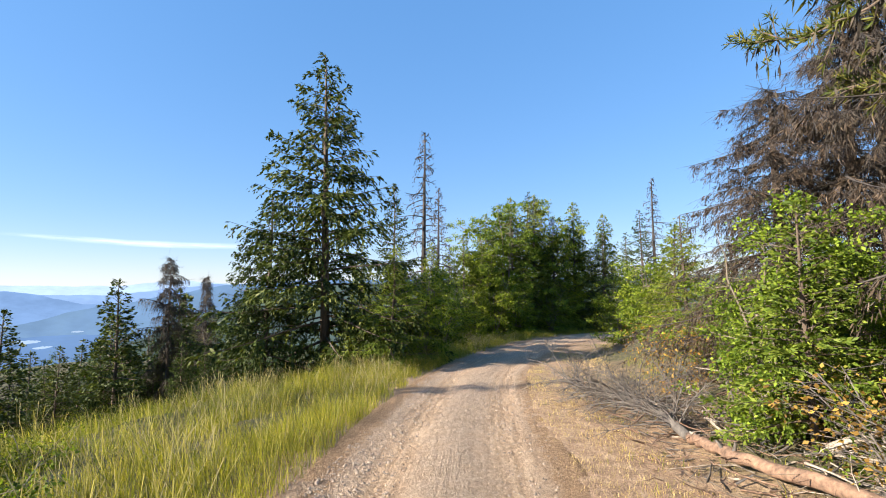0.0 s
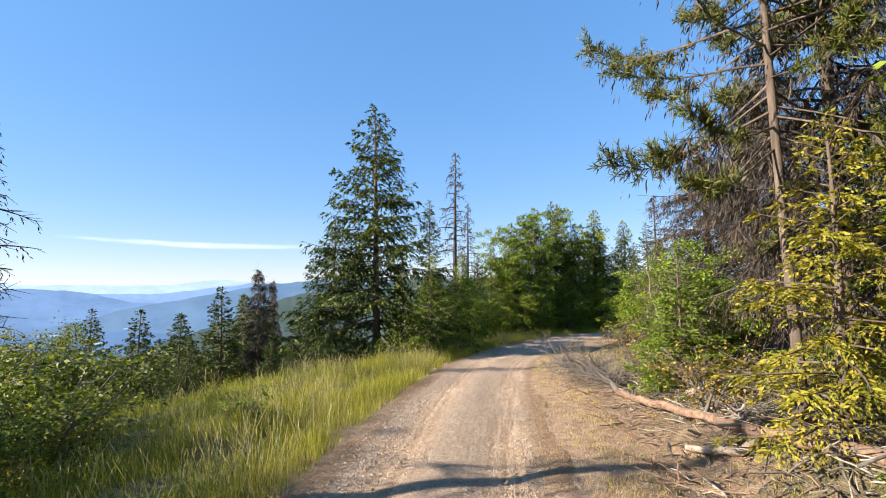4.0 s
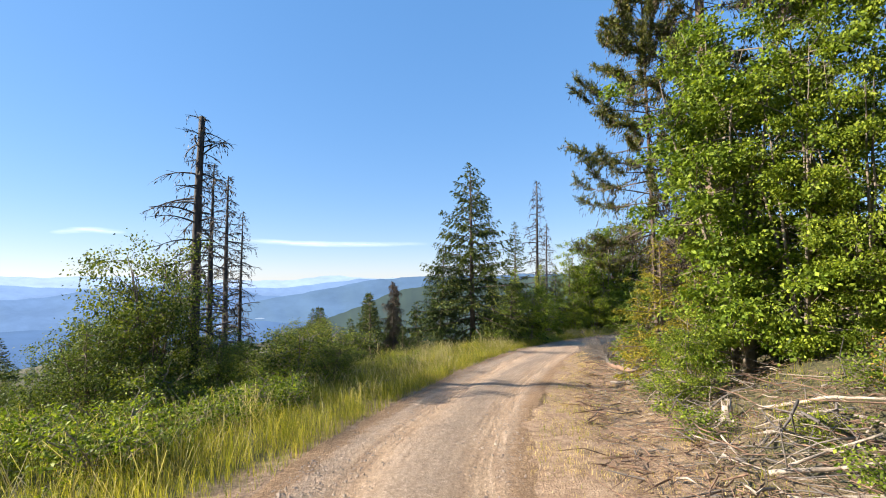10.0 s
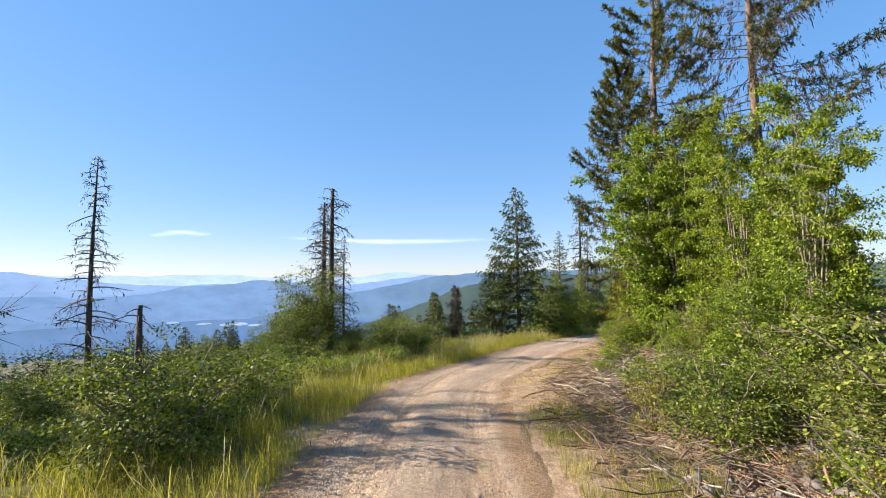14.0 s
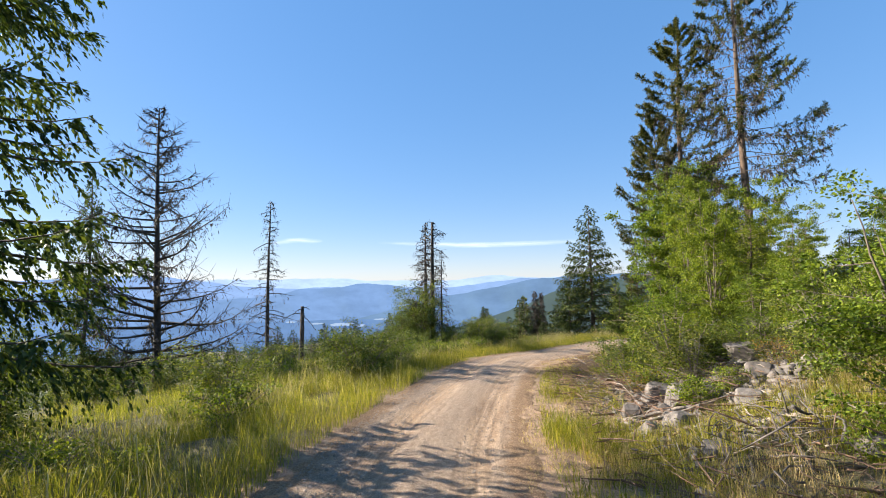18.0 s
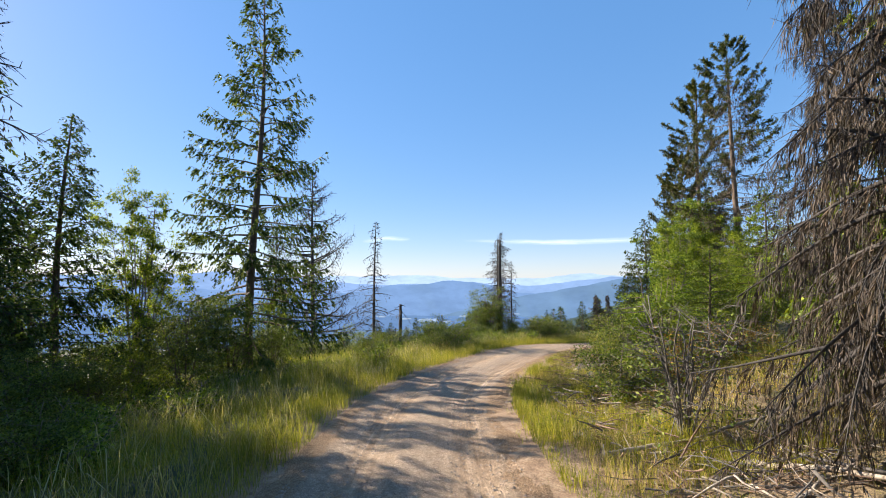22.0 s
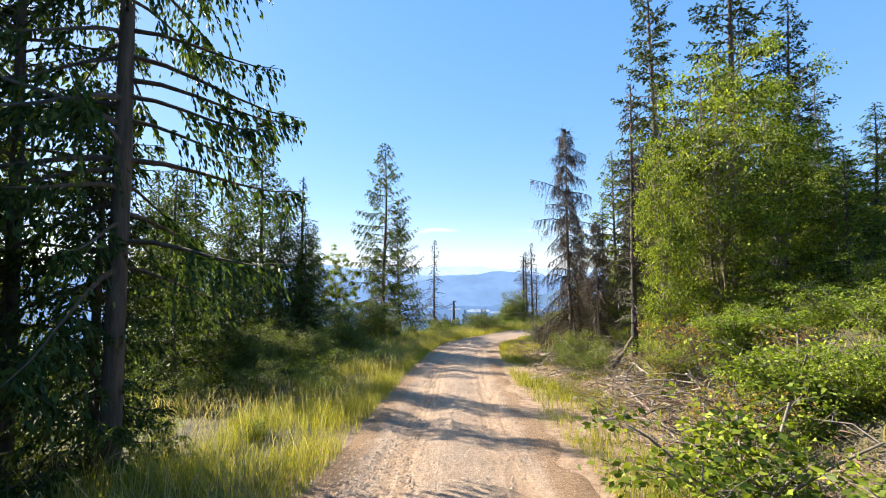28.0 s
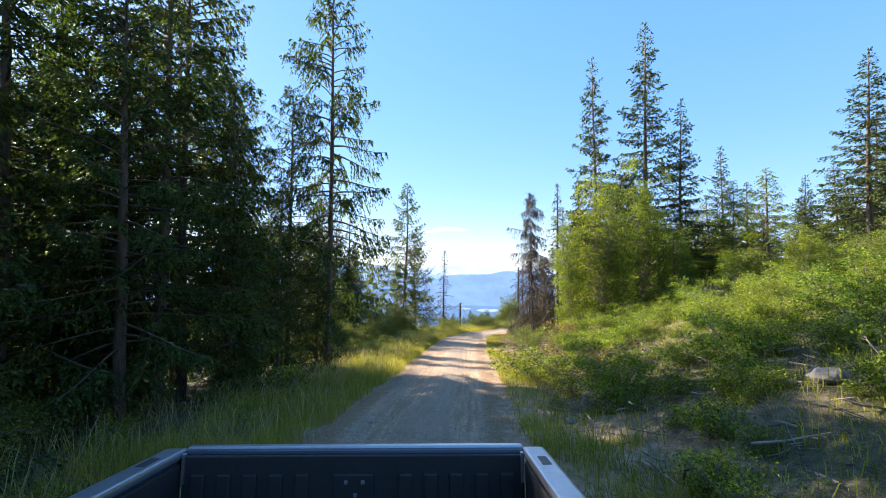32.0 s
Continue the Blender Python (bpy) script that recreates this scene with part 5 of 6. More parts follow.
# ---- grass ----
def blades(name, label, material, n, run0, run1, off0, off1, h0, h1, width, seed, clump=0.0, heads=False):
    """Bent blades along a strip beside the road, as one mass."""
    rng = np.random.RandomState(seed)
    run, off = rng.uniform(run0, run1, n), off0 + (off1 - off0) * rng.uniform(0, 1, n)
    x, y = spot(run, off)
    thick = wave(x, y, 2.2, seed) + 0.6 * wave(x, y, 0.7, seed + 1)
    keep = thick > rng.normal(clump, 0.4, n)
    x, y, thick = x[keep], y[keep], thick[keep]
    n = len(x)
    z = land(x, y) - 0.03
    h = rng.uniform(h0, h1, n) * (0.8 + 0.35 * np.clip(thick, -0.6, 1))
    a = rng.uniform(0, 6.283, n)
    lean = h * (0.12 + 0.85 * rng.uniform(0, 1, n) ** 1.3)
    dx, dy = np.cos(a) * lean - 0.1 * h, np.sin(a) * lean
    w = width * rng.uniform(0.6, 1.3, n)
    b = rng.uniform(0, 6.283, n)
    sx, sy = np.cos(b) * w / 2, np.sin(b) * w / 2
    p = np.stack([x, y, z], 1)
    s = np.stack([sx, sy, 0 * sx], 1)
    m = p + np.stack([dx * 0.3, dy * 0.3, h * 0.62], 1)
    t = p + np.stack([dx, dy, h - 0.35 * lean], 1)
    base = np.arange(n)[:, None] * 5
    g = Geo()
    if heads:
        m2 = p + np.stack([dx * 0.75, dy * 0.75, h * 0.82], 1)
        g.add(np.stack([p - s * 0.25, p + s * 0.25, m2 + s, m2 - s, t], 1), base + np.array([0, 1, 2, 3]), base + np.array([3, 2, 4]))
    else:
        g.add(np.stack([p - s, p + s, m + s * 0.8, m - s * 0.8, t], 1), base + np.array([0, 1, 2, 3]), base + np.array([3, 2, 4]))
    return tagged(new(name, g.mesh(name, material)), label, "grass", kind="stuff")


blades("verge_grass", "tall yellow-green grass on the road verge", GRASS, 240000, END - 6, START + 42, 1.7, 4.6, 0.18, 0.66, 0.0062, 1, -0.2)
blades("slope_grass", "long green grass on the open slope below the road", GRASS, 130000, at_time(20, -33), START + 20, 4.2, 12, 0.3, 0.75, 0.0065, 2, -0.1)
blades("seeding_grass", "pale dry seed heads above the grass", STRAW, 34000, END - 4, START + 30, 1.9, 7.5, 0.5, 0.95, 0.0085, 3, 0.0, True)
blades("shoulder_grass", "thin dry grass on the road shoulder", GRASS, 40000, END - 6, START + 30, -4.2, -1.7, 0.06, 0.24, 0.007, 4, 0.4)
blades("hill_grass", "green grass and low growth on the open hillside", GRASS, 80000, END - 14, at_time(20, -33), -30, -2.0, 0.14, 0.45, 0.014, 7, -0.3)
blades("ditch_grass", "green tufts in the ditch", GRASS, 80000, END - 4, at_time(1.7, -11.2), -3.6, -1.9, 0.12, 0.42, 0.0065, 5, 0.2)
blades("bank_grass", "grass among the bushes on the bank", GRASS, 80000, END - 6, START + 20, -11, -4.4, 0.1, 0.32, 0.008, 6, 0.25)
blades("boulder_grass", "bright grass and dry stalks among the boulders", GRASS, 60000, at_time(13.5, -28.4), at_time(5.5, -19.2), -8, -1.9, 0.15, 0.5, 0.008, 10, 0.1)
blades("boulder_stalks", "orange-brown dry stalks among the boulders", STRAW, 30000, at_time(13.5, -28.4), at_time(5.5, -19.2), -8, -2.4, 0.15, 0.5, 0.007, 11, 0.2)
blades("centre_grass", "dry tufts between the wheel tracks", GRASS, 14000, at_time(4.7, -17.6), START + 26, -0.35, 0.3, 0.02, 0.08, 0.008, 8, 0.75)
blades("dry_shoulder_grass", "straw-coloured dry grass on the shoulder", STRAW, 80000, at_time(9.3, -24.6), START + 24, -4.2, -1.5, 0.03, 0.13, 0.006, 9, 0.1)


# ---- fallen wood, stones and rocks ----
def height_at(x, y):
    return float(land(x, y)[0])


def fallen_log(points, r0, r1, material, label, limbs=0, lift=0.05, seed=1):
    """A log lying on the ground through some places (x, y, height above ground), with broken ends and stubs."""
    rng = np.random.RandomState(seed)
    p = np.array([(x, y, height_at(x, y) + h + lift) for x, y, h in points])
    n = max(6, int(np.linalg.norm(p[-1] - p[0]) * 6))
    f = np.linspace(0, len(p) - 1, n)
    q = np.stack([np.interp(f, np.arange(len(p)), p[:, k]) for k in range(3)], 1) + rng.normal(0, 0.25 * min(r0, 0.06), (n, 3))
    root = new("log")
    root.location = q[0]
    g = Geo()
    g.tube(q - q[0], np.linspace(r0, r1, n) * rng.uniform(0.96, 1.04, n), 10, True, 0.06, rng)
    part("bole", g, material, root)
    for k in range(limbs):
        i = rng.randint(1, n - 1)
        d = unit(rng.normal(0, 1, 3) + [0, 0, 0.5])
        l = rng.uniform(0.15, 0.7)
        b = Geo()
        b.tube(np.stack([q[i] - q[0] + d * l * u + [0, 0, -0.15 * l * u * u] for u in np.linspace(0, 1, 4)]), np.linspace(r1 * 0.35 + 0.006, 0.004, 4), 4)
        part("branch_stub", b, GREYBARK, root)
    return tagged(root, label, "log", "fallen wood")


fallen_log([(3.3, 6.4, 0.1), (3.4, 5.3, 0.12), (4.14, 2.5, 0.15), (4.75, -0.2, 0.12), (5.0, -1.3, 0.1)], 0.065, 0.115, LOGBARK, "long fallen trunk with peeling orange bark", 10, 0.06, 1)
fallen_log([(4.14, 2.4, 0.12), (3.75, 2.3, 0.04), (3.3, 2.75, 0.0)], 0.075, 0.045, BLEACHED, "broken pale limb beside the fallen trunk", 1, 0.04, 2)
fallen_log([(4.3, 5.2, 0.1), (5.2, 5.0, 0.3)], 0.06, 0.05, BLEACHED, "short bleached log under the bushes", 1, 0.04, 3)
for i, (x0, y0, x1, y1, r) in enumerate(((4.66, -7.04, 5.9, -7.0, 0.04), (4.06, -8.06, 5.6, -7.75, 0.045), (5.4, -4.2, 6.7, -5.7, 0.04), (8.23, -17.05, 9.66, -16.44, 0.055), (9.8, -16.1, 10.6, -16.6, 0.05),
                                         (8.45, -17.4, 10.1, -16.2, 0.04), (10.4, -17.9, 11.4, -18.2, 0.05), (14.36, -25.6, 16.0, -23.4, 0.04), (15.8, -24.7, 17.7, -25.6, 0.05), (16.6, -26.1, 19.3, -26.5, 0.055),
                                         (23.0, -28.95, 24.6, -30.6, 0.05), (37.2, -42.1, 38.3, -42.8, 0.022), (4.3, -0.4, 4.7, -3.8, 0.04), (22.0, -27.6, 24.8, -27.9, 0.05), (26.2, -32.6, 27.9, -32.2, 0.03))):
    fallen_log([(x0, y0, 0.02), ((x0 + x1) / 2, (y0 + y1) / 2, 0.1), (x1, y1, 0.06)], r * 0.8, r * 0.4, BLEACHED, "bleached barkless log on the slash", 2, r * 0.5, 20 + i)
fallen_log([(23.05, -29.8, 0.05), (22.8, -27.9, 0.75)], 0.075, 0.06, BARK, "dark log leaning on the slash", 2, 0.05, 50)


def stump(x, y, h, r, seed):
    """A splintered, bleached stump with spread roots."""
    rng = np.random.RandomState(seed)
    root = new("stump")
    root.location = (x, y, height_at(x, y) - 0.05)
    g = Geo()
    g.tube(np.array([(0, 0, z) for z in np.linspace(0, h * 0.7, 5)]), np.linspace(r * 1.3, r * 0.8, 5), 10, True, 0.12, rng)
    part("bole", g, BLEACHED, root)
    for k in range(9):
        a = rng.uniform(0, 6.28)
        b = Geo()
        b.tube(np.array([(r * 0.6 * math.cos(a) * (1 + 0.4 * u), r * 0.6 * math.sin(a) * (1 + 0.4 * u), h * (0.4 + u * rng.uniform(0.3, 0.7))) for u in (0, 0.5, 1)]), [r * 0.25, r * 0.18, 0.004], 4)
        part("splinter", b, BLEACHED, root)
    for k in range(6):
        a = k * 1.05 + rng.uniform(-0.3, 0.3)
        l = rng.uniform(2.5, 5) * r
        b = Geo()
        b.tube(np.array([(l * u * math.cos(a), l * u * math.sin(a), h * 0.3 * (1 - u) ** 2 + 0.03) for u in np.linspace(0.1, 1, 5)]), np.linspace(r * 0.4, 0.01, 5), 5)
        part("root", b, BLEACHED, root)
    return tagged(root, "splintered bleached stump with spreading roots", "stump", "fallen wood")


stump(4.96, -4.1, 0.5, 0.09, 1)
stump(21.2, -31.2, 0.25, 0.12, 2)
stump(7.2, -12.4, 0.3, 0.1, 3)


def fallen_crown():
    """The dead top of the fallen trunk: a tangle of bare branches beside the road."""
    rng = np.random.RandomState(9)
    root = new("fallen_treetop")
    root.location = (3.3, 6.4, height_at(3.3, 6.4) + 0.15)
    end = np.array([-0.75, 4.6, -0.05])
    g = Geo()
    g.tube(np.array([end * u + [0.2 * math.sin(3 * u), 0, 0.12 * math.sin(6 * u)] for u in np.linspace(0, 1, 9)]), np.linspace(0.08, 0.015, 9), 7, True, 0.08, rng)
    part("bole", g, GREYBARK, root)
    for k in range(120):
        u = rng.uniform(0.05, 1)
        p = end * u + [0.2 * math.sin(3 * u), 0, 0.12 * math.sin(6 * u)]
        d = unit(rng.normal(0, 1, 3) * [1, 0.6, 0.7] + end / 5 * 0.5 + [0, 0, 0.45])
        l = rng.uniform(0.4, 1.4)
        pts = np.array([p + d * l * v + [0, 0, -0.3 * l * v * v] for v in np.linspace(0, 1, 5)])
        b = Geo()
        b.tube(pts, np.linspace(0.014, 0.004, 5), 4, False)
        q = pts[rng.randint(1, 5, 14)]
        w = unit(d + rng.normal(0, 0.8, (14, 3)))
        b.sticks(q, q + w * rng.uniform(0.12, 0.5, (14, 1)), 0.006, 0.002)
        tagged(part("branch", b, GREYBARK, root), kind="stuff")
    return tagged(root, "bare dead top of the fallen trunk", "fallen treetop", "fallen wood")


fallen_crown()


def brushwood(name, label, material, n, spans, seed, thick=0.011):
    """Broken sticks strewn over the bank, past counting."""
    rng = np.random.RandomState(seed)
    share = rng.choice(len(spans), n, p=np.array([s[4] for s in spans]) / sum(s[4] for s in spans))
    lo = np.array([s[:4] for s in spans])[share]
    x, y = spot(lo[:, 0] + (lo[:, 1] - lo[:, 0]) * rng.uniform(0, 1, n), lo[:, 2] + (lo[:, 3] - lo[:, 2]) * rng.uniform(0, 1, n))
    z = land(x, y) + rng.uniform(0, 1, n) ** 2 * 0.3
    a = rng.uniform(0, 6.283, n)
    l = rng.uniform(0.08, 0.45, n) * rng.choice([1, 1, 1, 1, 1, 2.6], n)
    d = np.stack([np.cos(a), np.sin(a), rng.normal(0, 0.22, n)], 1) * l[:, None]
    p0 = np.stack([x, y, z], 1)
    p1 = p0 + d
    p1[:, 2] = np.maximum(p1[:, 2], land(p1[:, 0], p1[:, 1]) + 0.01)
    m = (p0 + p1) / 2 + rng.normal(0, 0.06, (n, 3)) * l[:, None]
    r = thick * (0.35 + 1.9 * rng.uniform(0, 1, n) ** 3)
    g = Geo()
    g.sticks(p0, m, r, r * 0.85)
    g.sticks(m, p1, r * 0.85, r * 0.4)
    return tagged(new(name, g.mesh(name, material)), label, "brushwood", kind="stuff")


def brush_pile(x, y, wide, n, seed):
    """A heap of broken branches, thrown together."""
    rng = np.random.RandomState(seed)
    root = new("brush_pile")
    root.location = (x, y, height_at(x, y))
    for k in range(n):
        a, d = rng.uniform(0, 6.28), wide * rng.uniform(0, 1) ** 0.6
        px, py = d * math.cos(a), d * math.sin(a)
        z = height_at(x + px, y + py) - root.location.z + 0.45 * wide * rng.uniform(0, 1) * max(0.1, 1 - d / wide)
        w = unit(rng.normal(0, 1, 3) * [1, 1, 0.28])
        l = rng.uniform(0.4, 1.3)
        bend = rng.normal(0, 0.1, 3) * l
        b = Geo()
        r = 0.007 + 0.02 * rng.uniform(0, 1) ** 3
        b.tube(np.array([(px, py, z) + w * l * (v - 0.5) + bend * math.sin(3.14 * v) for v in np.linspace(0, 1, 5)]), np.linspace(r, r * 0.35, 5), 5)
        part("stick", b, BLEACHED if rng.uniform() < 0.45 else GREYBARK, root)
    return tagged(root, "heap of broken dead branches on the bank", "brush pile", "fallen wood")


for i, (x, y, wide, n) in enumerate(((26.4, -33.0, 1.3, 110), (24.7, -31.6, 1.0, 60), (16.3, -25.4, 1.1, 70), (13.0, -22.3, 1.0, 60), (10.4, -18.6, 1.2, 80), (5.3, -6.4, 1.0, 60), (4.9, -2.6, 1.0, 60), (5.0, 4.2, 1.2, 70), (4.2, 3.3, 0.9, 60), (4.7, 1.0, 0.9, 60), (4.4, 6.6, 1.0, 60))):
    brush_pile(x, y, wide, n, 70 + i)

A0, A1, A2, A3, A4, A5 = (at_time(*p) for p in ((0.1, 9.8), (1.0, -9), (4.7, -17.6), (9.3, -24.6), (20, -33.5), (30, -41)))
brushwood("brushwood_pale", "pale broken sticks and slash on the bank", BLEACHED, 2600,
          ((A1, A0, -6.5, -3.2, 3), (A2, A1, -6.0, -3.0, 3), (A3, A2, -6.5, -3.0, 0.7), (A4, A3, -7.5, -2.8, 3), (A5, A4, -7, -3, 3), (END - 4, A5, -9, -2.8, 3.0)), 1)
brushwood("brushwood_brown", "brown and grey dead twigs on the bank", GREYBARK, 8500,
          ((A1, A0, -7, -2.8, 3), (A2, A1, -6.5, -2.8, 3), (A3, A2, -7, -2.8, 0.9), (A4, A3, -8, -2.6, 4), (A5, A4, -8, -2.8, 4), (END - 4, A5, -9, -2.8, 4.0)), 2, 0.008)
brushwood("bark_chips", "reddish bark chips and twigs on bare soil", LOGBARK, 11000,
          ((A1, A0, -6.5, -2.6, 3), (A2, A1, -6.0, -2.4, 3), (A3, A2, -6, -2.6, 1.5), (A4, A3, -7, -2.8, 2), (A5, A4, -7, -3, 3)), 3, 0.008)


def rock(x, y, size, squash, seed, sink=0.3):
    """An angular, broken rock."""
    rng = np.random.RandomState(seed)
    bm = bmesh.new()
    bmesh.ops.create_icosphere(bm, subdivisions=3, radius=1.0)
    cuts = [(unit(rng.normal(0, 1, 3)), rng.uniform(0.5, 0.85)) for _ in range(11)]
    for v in bm.verts:
        for nrm, d in cuts:
            k = v.co.dot(Vector(nrm)) - d
            if k > 0:
                v.co -= Vector(nrm) * k
        v.co *= 1 + 0.05 * noise.noise(v.co * 3 + Vector((seed, 0, 0)))
        v.co = Vector((v.co.x * size, v.co.y * size * rng.uniform(0.99, 1.01), v.co.z * size * squash))
    me = bpy.data.meshes.new("rock")
    bm.to_mesh(me)
    bm.free()
    me.materials.append(ROCK)
    ob = new("rock", me)
    ob.matrix_basis = pose(x, y, height_at(x, y) + size * squash * (1 - 2 * sink) * 0.8, 0, 0, rng.uniform(0, 360))
    return tagged(ob, "angular grey rock on the roadside bank", "rock", "roadside rocks")


for i, (x, y, size, squash) in enumerate(((8.5, -15.2, 0.34, 0.8), (8.25, -16.6, 0.24, 0.9), (8.9, -16.5, 0.26, 0.7), (9.9, -13.7, 0.48, 0.9), (10.9, -12.7, 0.55, 0.7), (9.1, -16.9, 0.2, 0.7), (10.1, -20.0, 0.17, 0.7),
                                          (8.3, -15.6, 0.2, 0.7), (24.3, -32.9, 0.16, 0.7), (21.9, -31.4, 0.13, 0.7), (34.8, -40.8, 0.16, 0.6), (38.5, -39.3, 0.3, 0.6), (29.3, -36.1, 0.16, 0.6), (28.5, -35.5, 0.1, 0.7),
                                          (9.4, -15.5, 0.3, 0.6), (9.5, -17.6, 0.15, 0.8), (10.8, -17.2, 0.22, 0.7), (11.6, -18.9, 0.3, 0.6), (12.2, -20.4, 0.26, 0.7), (13.4, -21.6, 0.22, 0.7), (4.5, -2.1, 0.17, 0.8), (13.6, -25.0, 0.2, 0.45),
                                          (8.9, -17.9, 0.24, 0.9), (9.3, -17.3, 0.3, 0.8), (9.0, -15.9, 0.36, 0.9), (10.2, -16.6, 0.34, 0.8), (10.3, -15.3, 0.28, 0.9), (11.2, -16.0, 0.3, 0.9), (10.0, -18.7, 0.2, 0.8), (9.9, -19.2, 0.16, 0.8))):
    rock(x, y, size, squash, 40 + i)


def rubble():
    """Broken stones between the rocks of the bank, past counting."""
    rng = np.random.RandomState(18)
    n = 1500
    x, y = spot(rng.uniform(at_time(6.6, -21.0), at_time(3.4, -15.0), n), -3.3 - 3.2 * rng.uniform(0, 1, n) ** 0.8)
    size = 0.02 + 0.13 * rng.uniform(0, 1, n) ** 2.5
    octa = np.array([(1, 0.3, 0), (0, 1, 0.2), (-1, 0, 0.1), (0.1, -1, 0), (0, 0, 0.7), (0, 0, -0.7)], float)
    v = octa[None] * size[:, None, None] * rng.uniform(0.6, 1.3, (n, 6, 1)) + rng.normal(0, 0.2, (n, 6, 3)) * size[:, None, None]
    w = v + np.stack([x, y, land(x, y) + size * 0.25], 1)[:, None]
    f = np.array([(0, 1, 4), (1, 2, 4), (2, 3, 4), (3, 0, 4), (1, 0, 5), (2, 1, 5), (3, 2, 5), (0, 3, 5)])
    g = Geo()
    g.add(w, None, (np.arange(n)[:, None, None] * 6 + f[None]).reshape(-1, 3))
    return tagged(new("bank_rubble", g.mesh("bank_rubble", ROCK)), "broken grey stones on the roadside bank", "stones", kind="stuff")


rubble()


def road_stones():
    """Loose stones on the road, most of them along its edges."""
    rng = np.random.RandomState(8)
    n = 100000
    run = rng.uniform(END - 3, START + 26, n)
    off = np.where(rng.uniform(0, 1, n) < 0.42, rng.normal(1.35, 0.35, n), rng.uniform(-1.9, 1.7, n))
    x, y = spot(run, off)
    z = np.interp(run, RUN, MID[:, 2]) + 0.012 + np.where(np.abs(off) > 1.5, -0.03, 0)
    size = 0.005 + 0.021 * rng.uniform(0, 1, n) ** 3.5
    pebble = np.array([(1, 0, -0.2), (0, 1, -0.2), (-1, 0, -0.2), (0, -1, -0.2), (0, 0, 0.7)], float)
    v = pebble[None] * size[:, None, None] * rng.uniform(0.7, 1.35, (n, 5, 1)) + rng.normal(0, 0.18, (n, 5, 3)) * size[:, None, None]
    a = rng.uniform(0, 6.28, n)
    c, s = np.cos(a)[:, None], np.sin(a)[:, None]
    w = np.stack([v[..., 0] * c - v[..., 1] * s, v[..., 0] * s + v[..., 1] * c, v[..., 2]], -1) + np.stack([x, y, z], 1)[:, None]
    f = np.array([(0, 1, 4), (1, 2, 4), (2, 3, 4), (3, 0, 4)])
    g = Geo()
    g.add(w, None, (np.arange(n)[:, None, None] * 5 + f[None]).reshape(-1, 3))
    return tagged(new("road_gravel", g.mesh("road_gravel", GRAVEL)), "loose gravel stones along the dirt track", "gravel", kind="stuff")


road_stones()


# ---- the pickup's open bed, where the drive ends ----
LINER = plain("black_bed_liner", (0.02, 0.02, 0.022), 0.55, 0.0, 0.25, 60)
RAIL = plain("grey_rail_cap", (0.36, 0.38, 0.42), 0.28, 0.7, 0.1, 30)
PAINT = plain("dark_blue_paint", (0.03, 0.04, 0.06), 0.25, 0.2, 0.05, 5)
RUBBER = plain("tyre_rubber", (0.02, 0.02, 0.02), 0.8, 0.0, 0.2, 30)
STEEL = plain("steel", (0.4, 0.4, 0.42), 0.35, 0.9, 0.1, 30)


def box(x0, x1, y0, y1, z0, z1, soft=0.01):
    bm = bmesh.new()
    bmesh.ops.create_cube(bm, size=1.0)
    for v in bm.verts:
        v.co = Vector((x0 + (v.co.x + 0.5) * (x1 - x0), y0 + (v.co.y + 0.5) * (y1 - y0), z0 + (v.co.z + 0.5) * (z1 - z0)))
    if soft:
        bmesh.ops.bevel(bm, geom=bm.edges[:], offset=soft, segments=2, affect="EDGES", profile=0.6)
    return bm


def drum(r, wide, x, y, z, hole=0.0):
    bm = bmesh.new()
    bmesh.ops.create_cone(bm, cap_ends=True, segments=36, radius1=r, radius2=r, depth=wide)
    bmesh.ops.bevel(bm, geom=[e for e in bm.edges if len(e.link_faces) == 2 and any(len(f.verts) > 4 for f in e.link_faces)], offset=min(0.04, wide * 0.2), segments=3, affect="EDGES", profile=0.5)
    bmesh.ops.transform(bm, matrix=pose(x, y, z, 0, 90, 0), verts=bm.verts)
    return bm


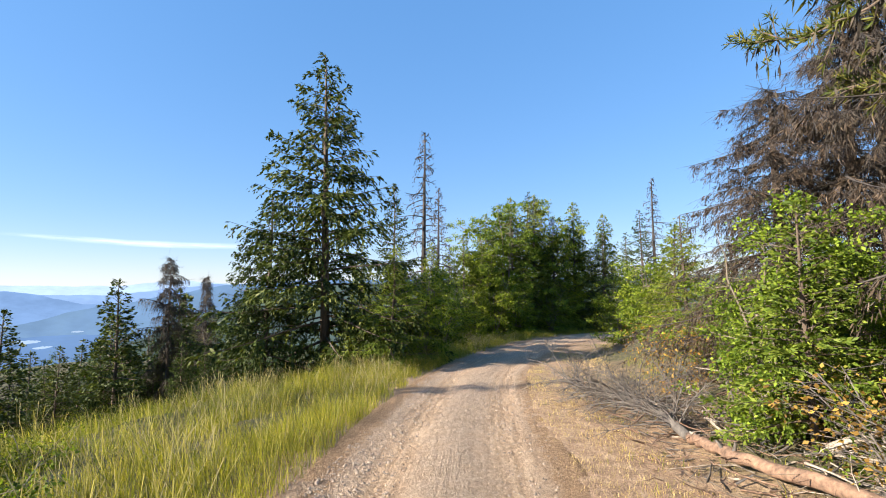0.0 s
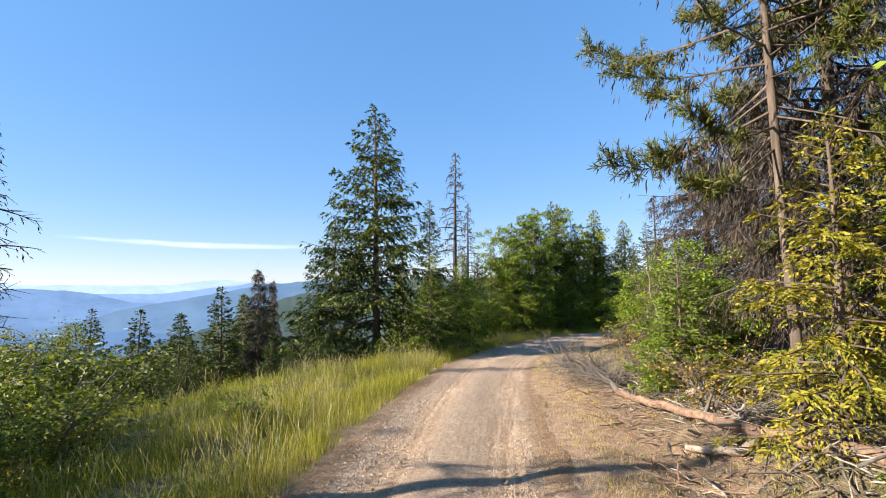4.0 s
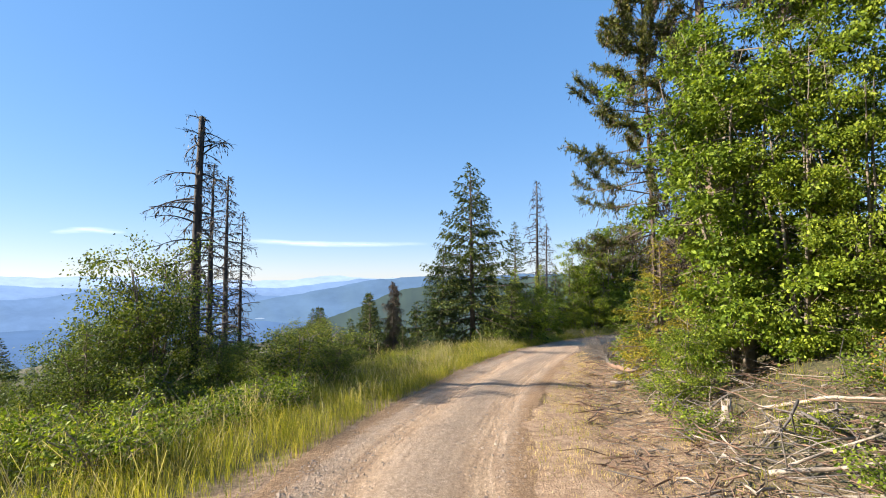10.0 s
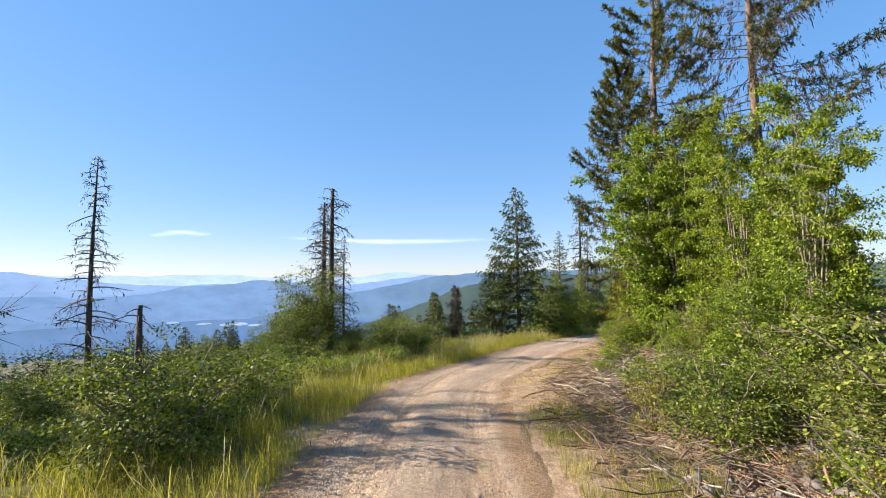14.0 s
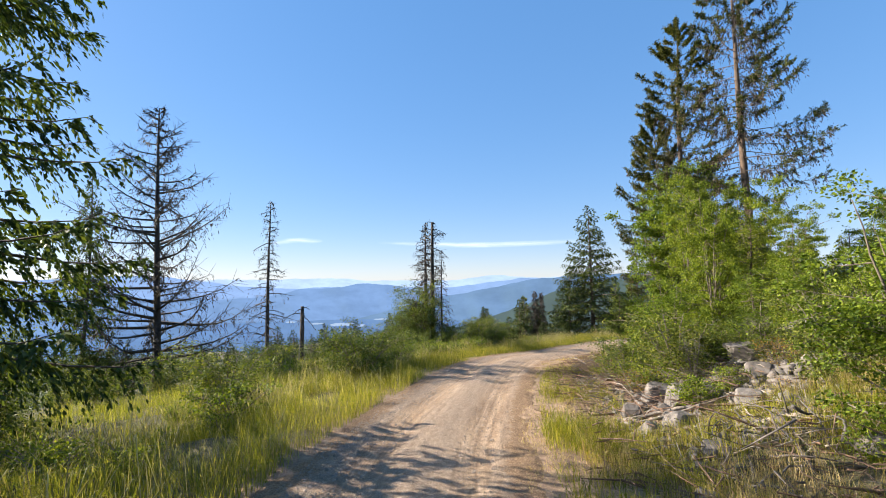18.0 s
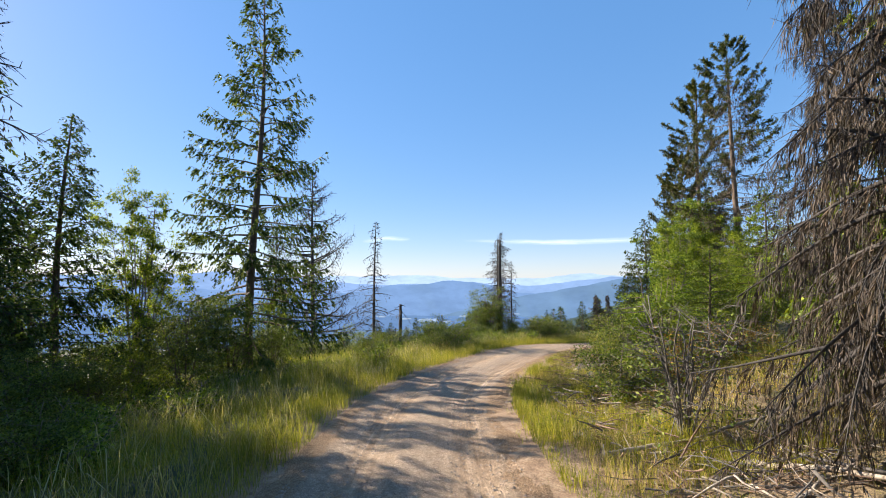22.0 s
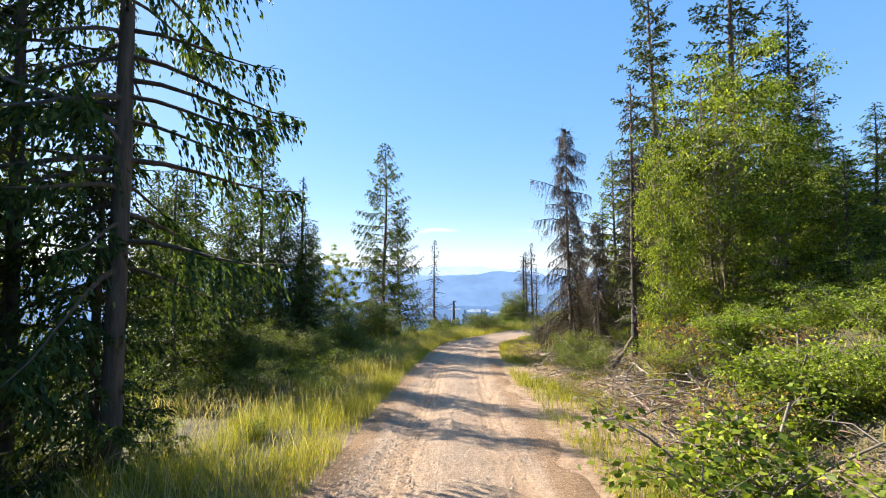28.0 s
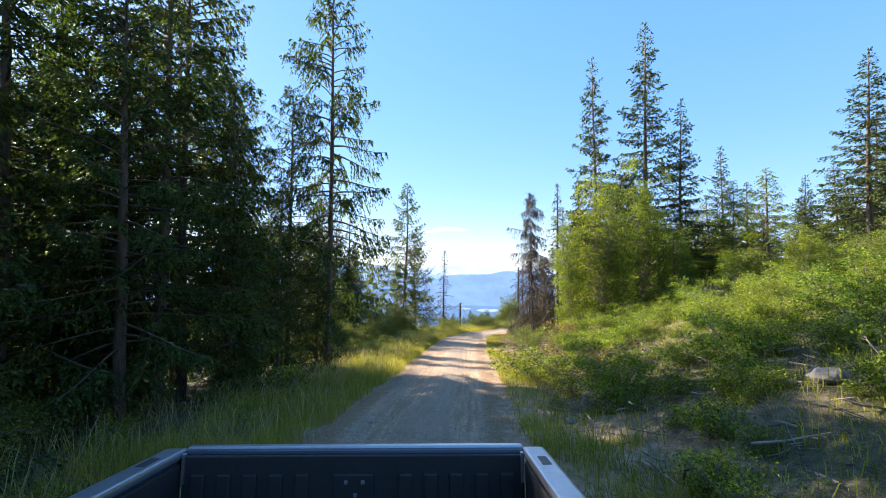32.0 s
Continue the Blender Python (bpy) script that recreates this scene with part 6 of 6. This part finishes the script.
def pickup_bed():
    """x to the side, y to the tailgate, z up from the eye's last place; rails 0.56 m below it."""
    root = new("pickup_bed")
    cx, half, back, rim, deep = -0.33, 0.735, 2.05, -0.555, 0.5
    part("bed_floor", box(cx - half, cx + half, 0.12, back, rim - deep - 0.04, rim - deep), LINER, root)
    part("front_wall", box(cx - half, cx + half, 0.06, 0.12, rim - deep, rim - 0.02), LINER, root)
    for name, s in (("left_side", -1), ("right_side", 1)):
        a, b = cx + s * half, cx + s * (half + 0.07)
        side = part(name, box(min(a, b), max(a, b), 0.06, back + 0.02, rim - 0.62, rim - 0.03), PAINT, root)
        part("inner_liner", box(*sorted((cx + s * (half - 0.012), cx + s * (half + 0.002))), 0.12, back - 0.02, rim - deep, rim - 0.05, 0.003), LINER, side)
        lo, hi = sorted((cx + s * (half - 0.012), cx + s * (half + 0.082)))
        cap = part("rail_cap", box(lo, hi, 0.06, back + 0.035, rim - 0.035, rim, 0.012), RAIL, side)
        part("stake_pocket", box(*sorted((cx + s * (half + 0.02), cx + s * (half + 0.055))), back - 0.22, back - 0.12, rim - 0.004, rim + 0.002, 0.0), LINER, cap)
        part("corner_strap", box(*sorted((cx + s * (half - 0.03), cx + s * (half - 0.018))), back - 0.03, back - 0.005, rim - 0.13, rim - 0.01, 0.002), STEEL, side)
        wheel = new("wheel")
        wheel.parent = root
        w = cx + s * (half - 0.02)
        part("tyre", drum(0.39, 0.25, w, 0.95, -2.04 + 0.37 + 0.02), RUBBER, wheel)
        part("rim", drum(0.24, 0.26, w, 0.95, -2.04 + 0.37 + 0.02), STEEL, wheel)
    part("axle", drum(0.06, 1.3, cx, 0.95, -2.04 + 0.39), STEEL, root)
    part("chassis", box(cx - 0.45, cx + 0.45, 0.1, back, rim - 0.72, rim - 0.545), RUBBER, root)
    part("bumper", box(cx - half, cx + half, back + 0.07, back + 0.2, rim - 0.82, rim - 0.62, 0.03), STEEL, root)
    gate = part("tailgate", box(cx - half + 0.008, cx + half - 0.008, back, back + 0.07, rim - deep - 0.03, rim - 0.005, 0.012), PAINT, root)
    part("gate_liner", box(cx - half + 0.02, cx + half - 0.02, back - 0.02, back + 0.001, rim - deep + 0.02, rim - 0.02, 0.006), LINER, gate)
    # Thin light-grey cap, sized to stand in for the highlight along the gate's edge.
    part("gate_cap", box(cx - half + 0.008, cx + half - 0.008, back + 0.03, back + 0.074, rim - 0.02, rim + 0.004, 0.008), RAIL, gate)
    for k in range(-6, 7):
        if abs(k) > 1 or k == 0:
            wide = 0.03 if k else 0.085
            part("rib" if k else "latch_plate", box(cx + k * 0.108 - wide, cx + k * 0.108 + wide, back - 0.034, back - 0.018, rim - deep + 0.06, rim - 0.09, 0.008), LINER, gate)
    for dx, dz in ((-0.03, 0.0), (0.04, 0.0), (0.01, -0.05)):
        part("bolt", box(cx + dx - 0.008, cx + dx + 0.008, back - 0.04, back - 0.032, rim - 0.13 + dz, rim - 0.114 + dz, 0.003), STEEL, gate)
    eye = PATH[-1][1]
    root.matrix_basis = pose(*eye, -6.1, 0, 58.3)
    return tagged(root, "open pickup bed with black liner and grey rails", "pickup bed")


pickup_bed()
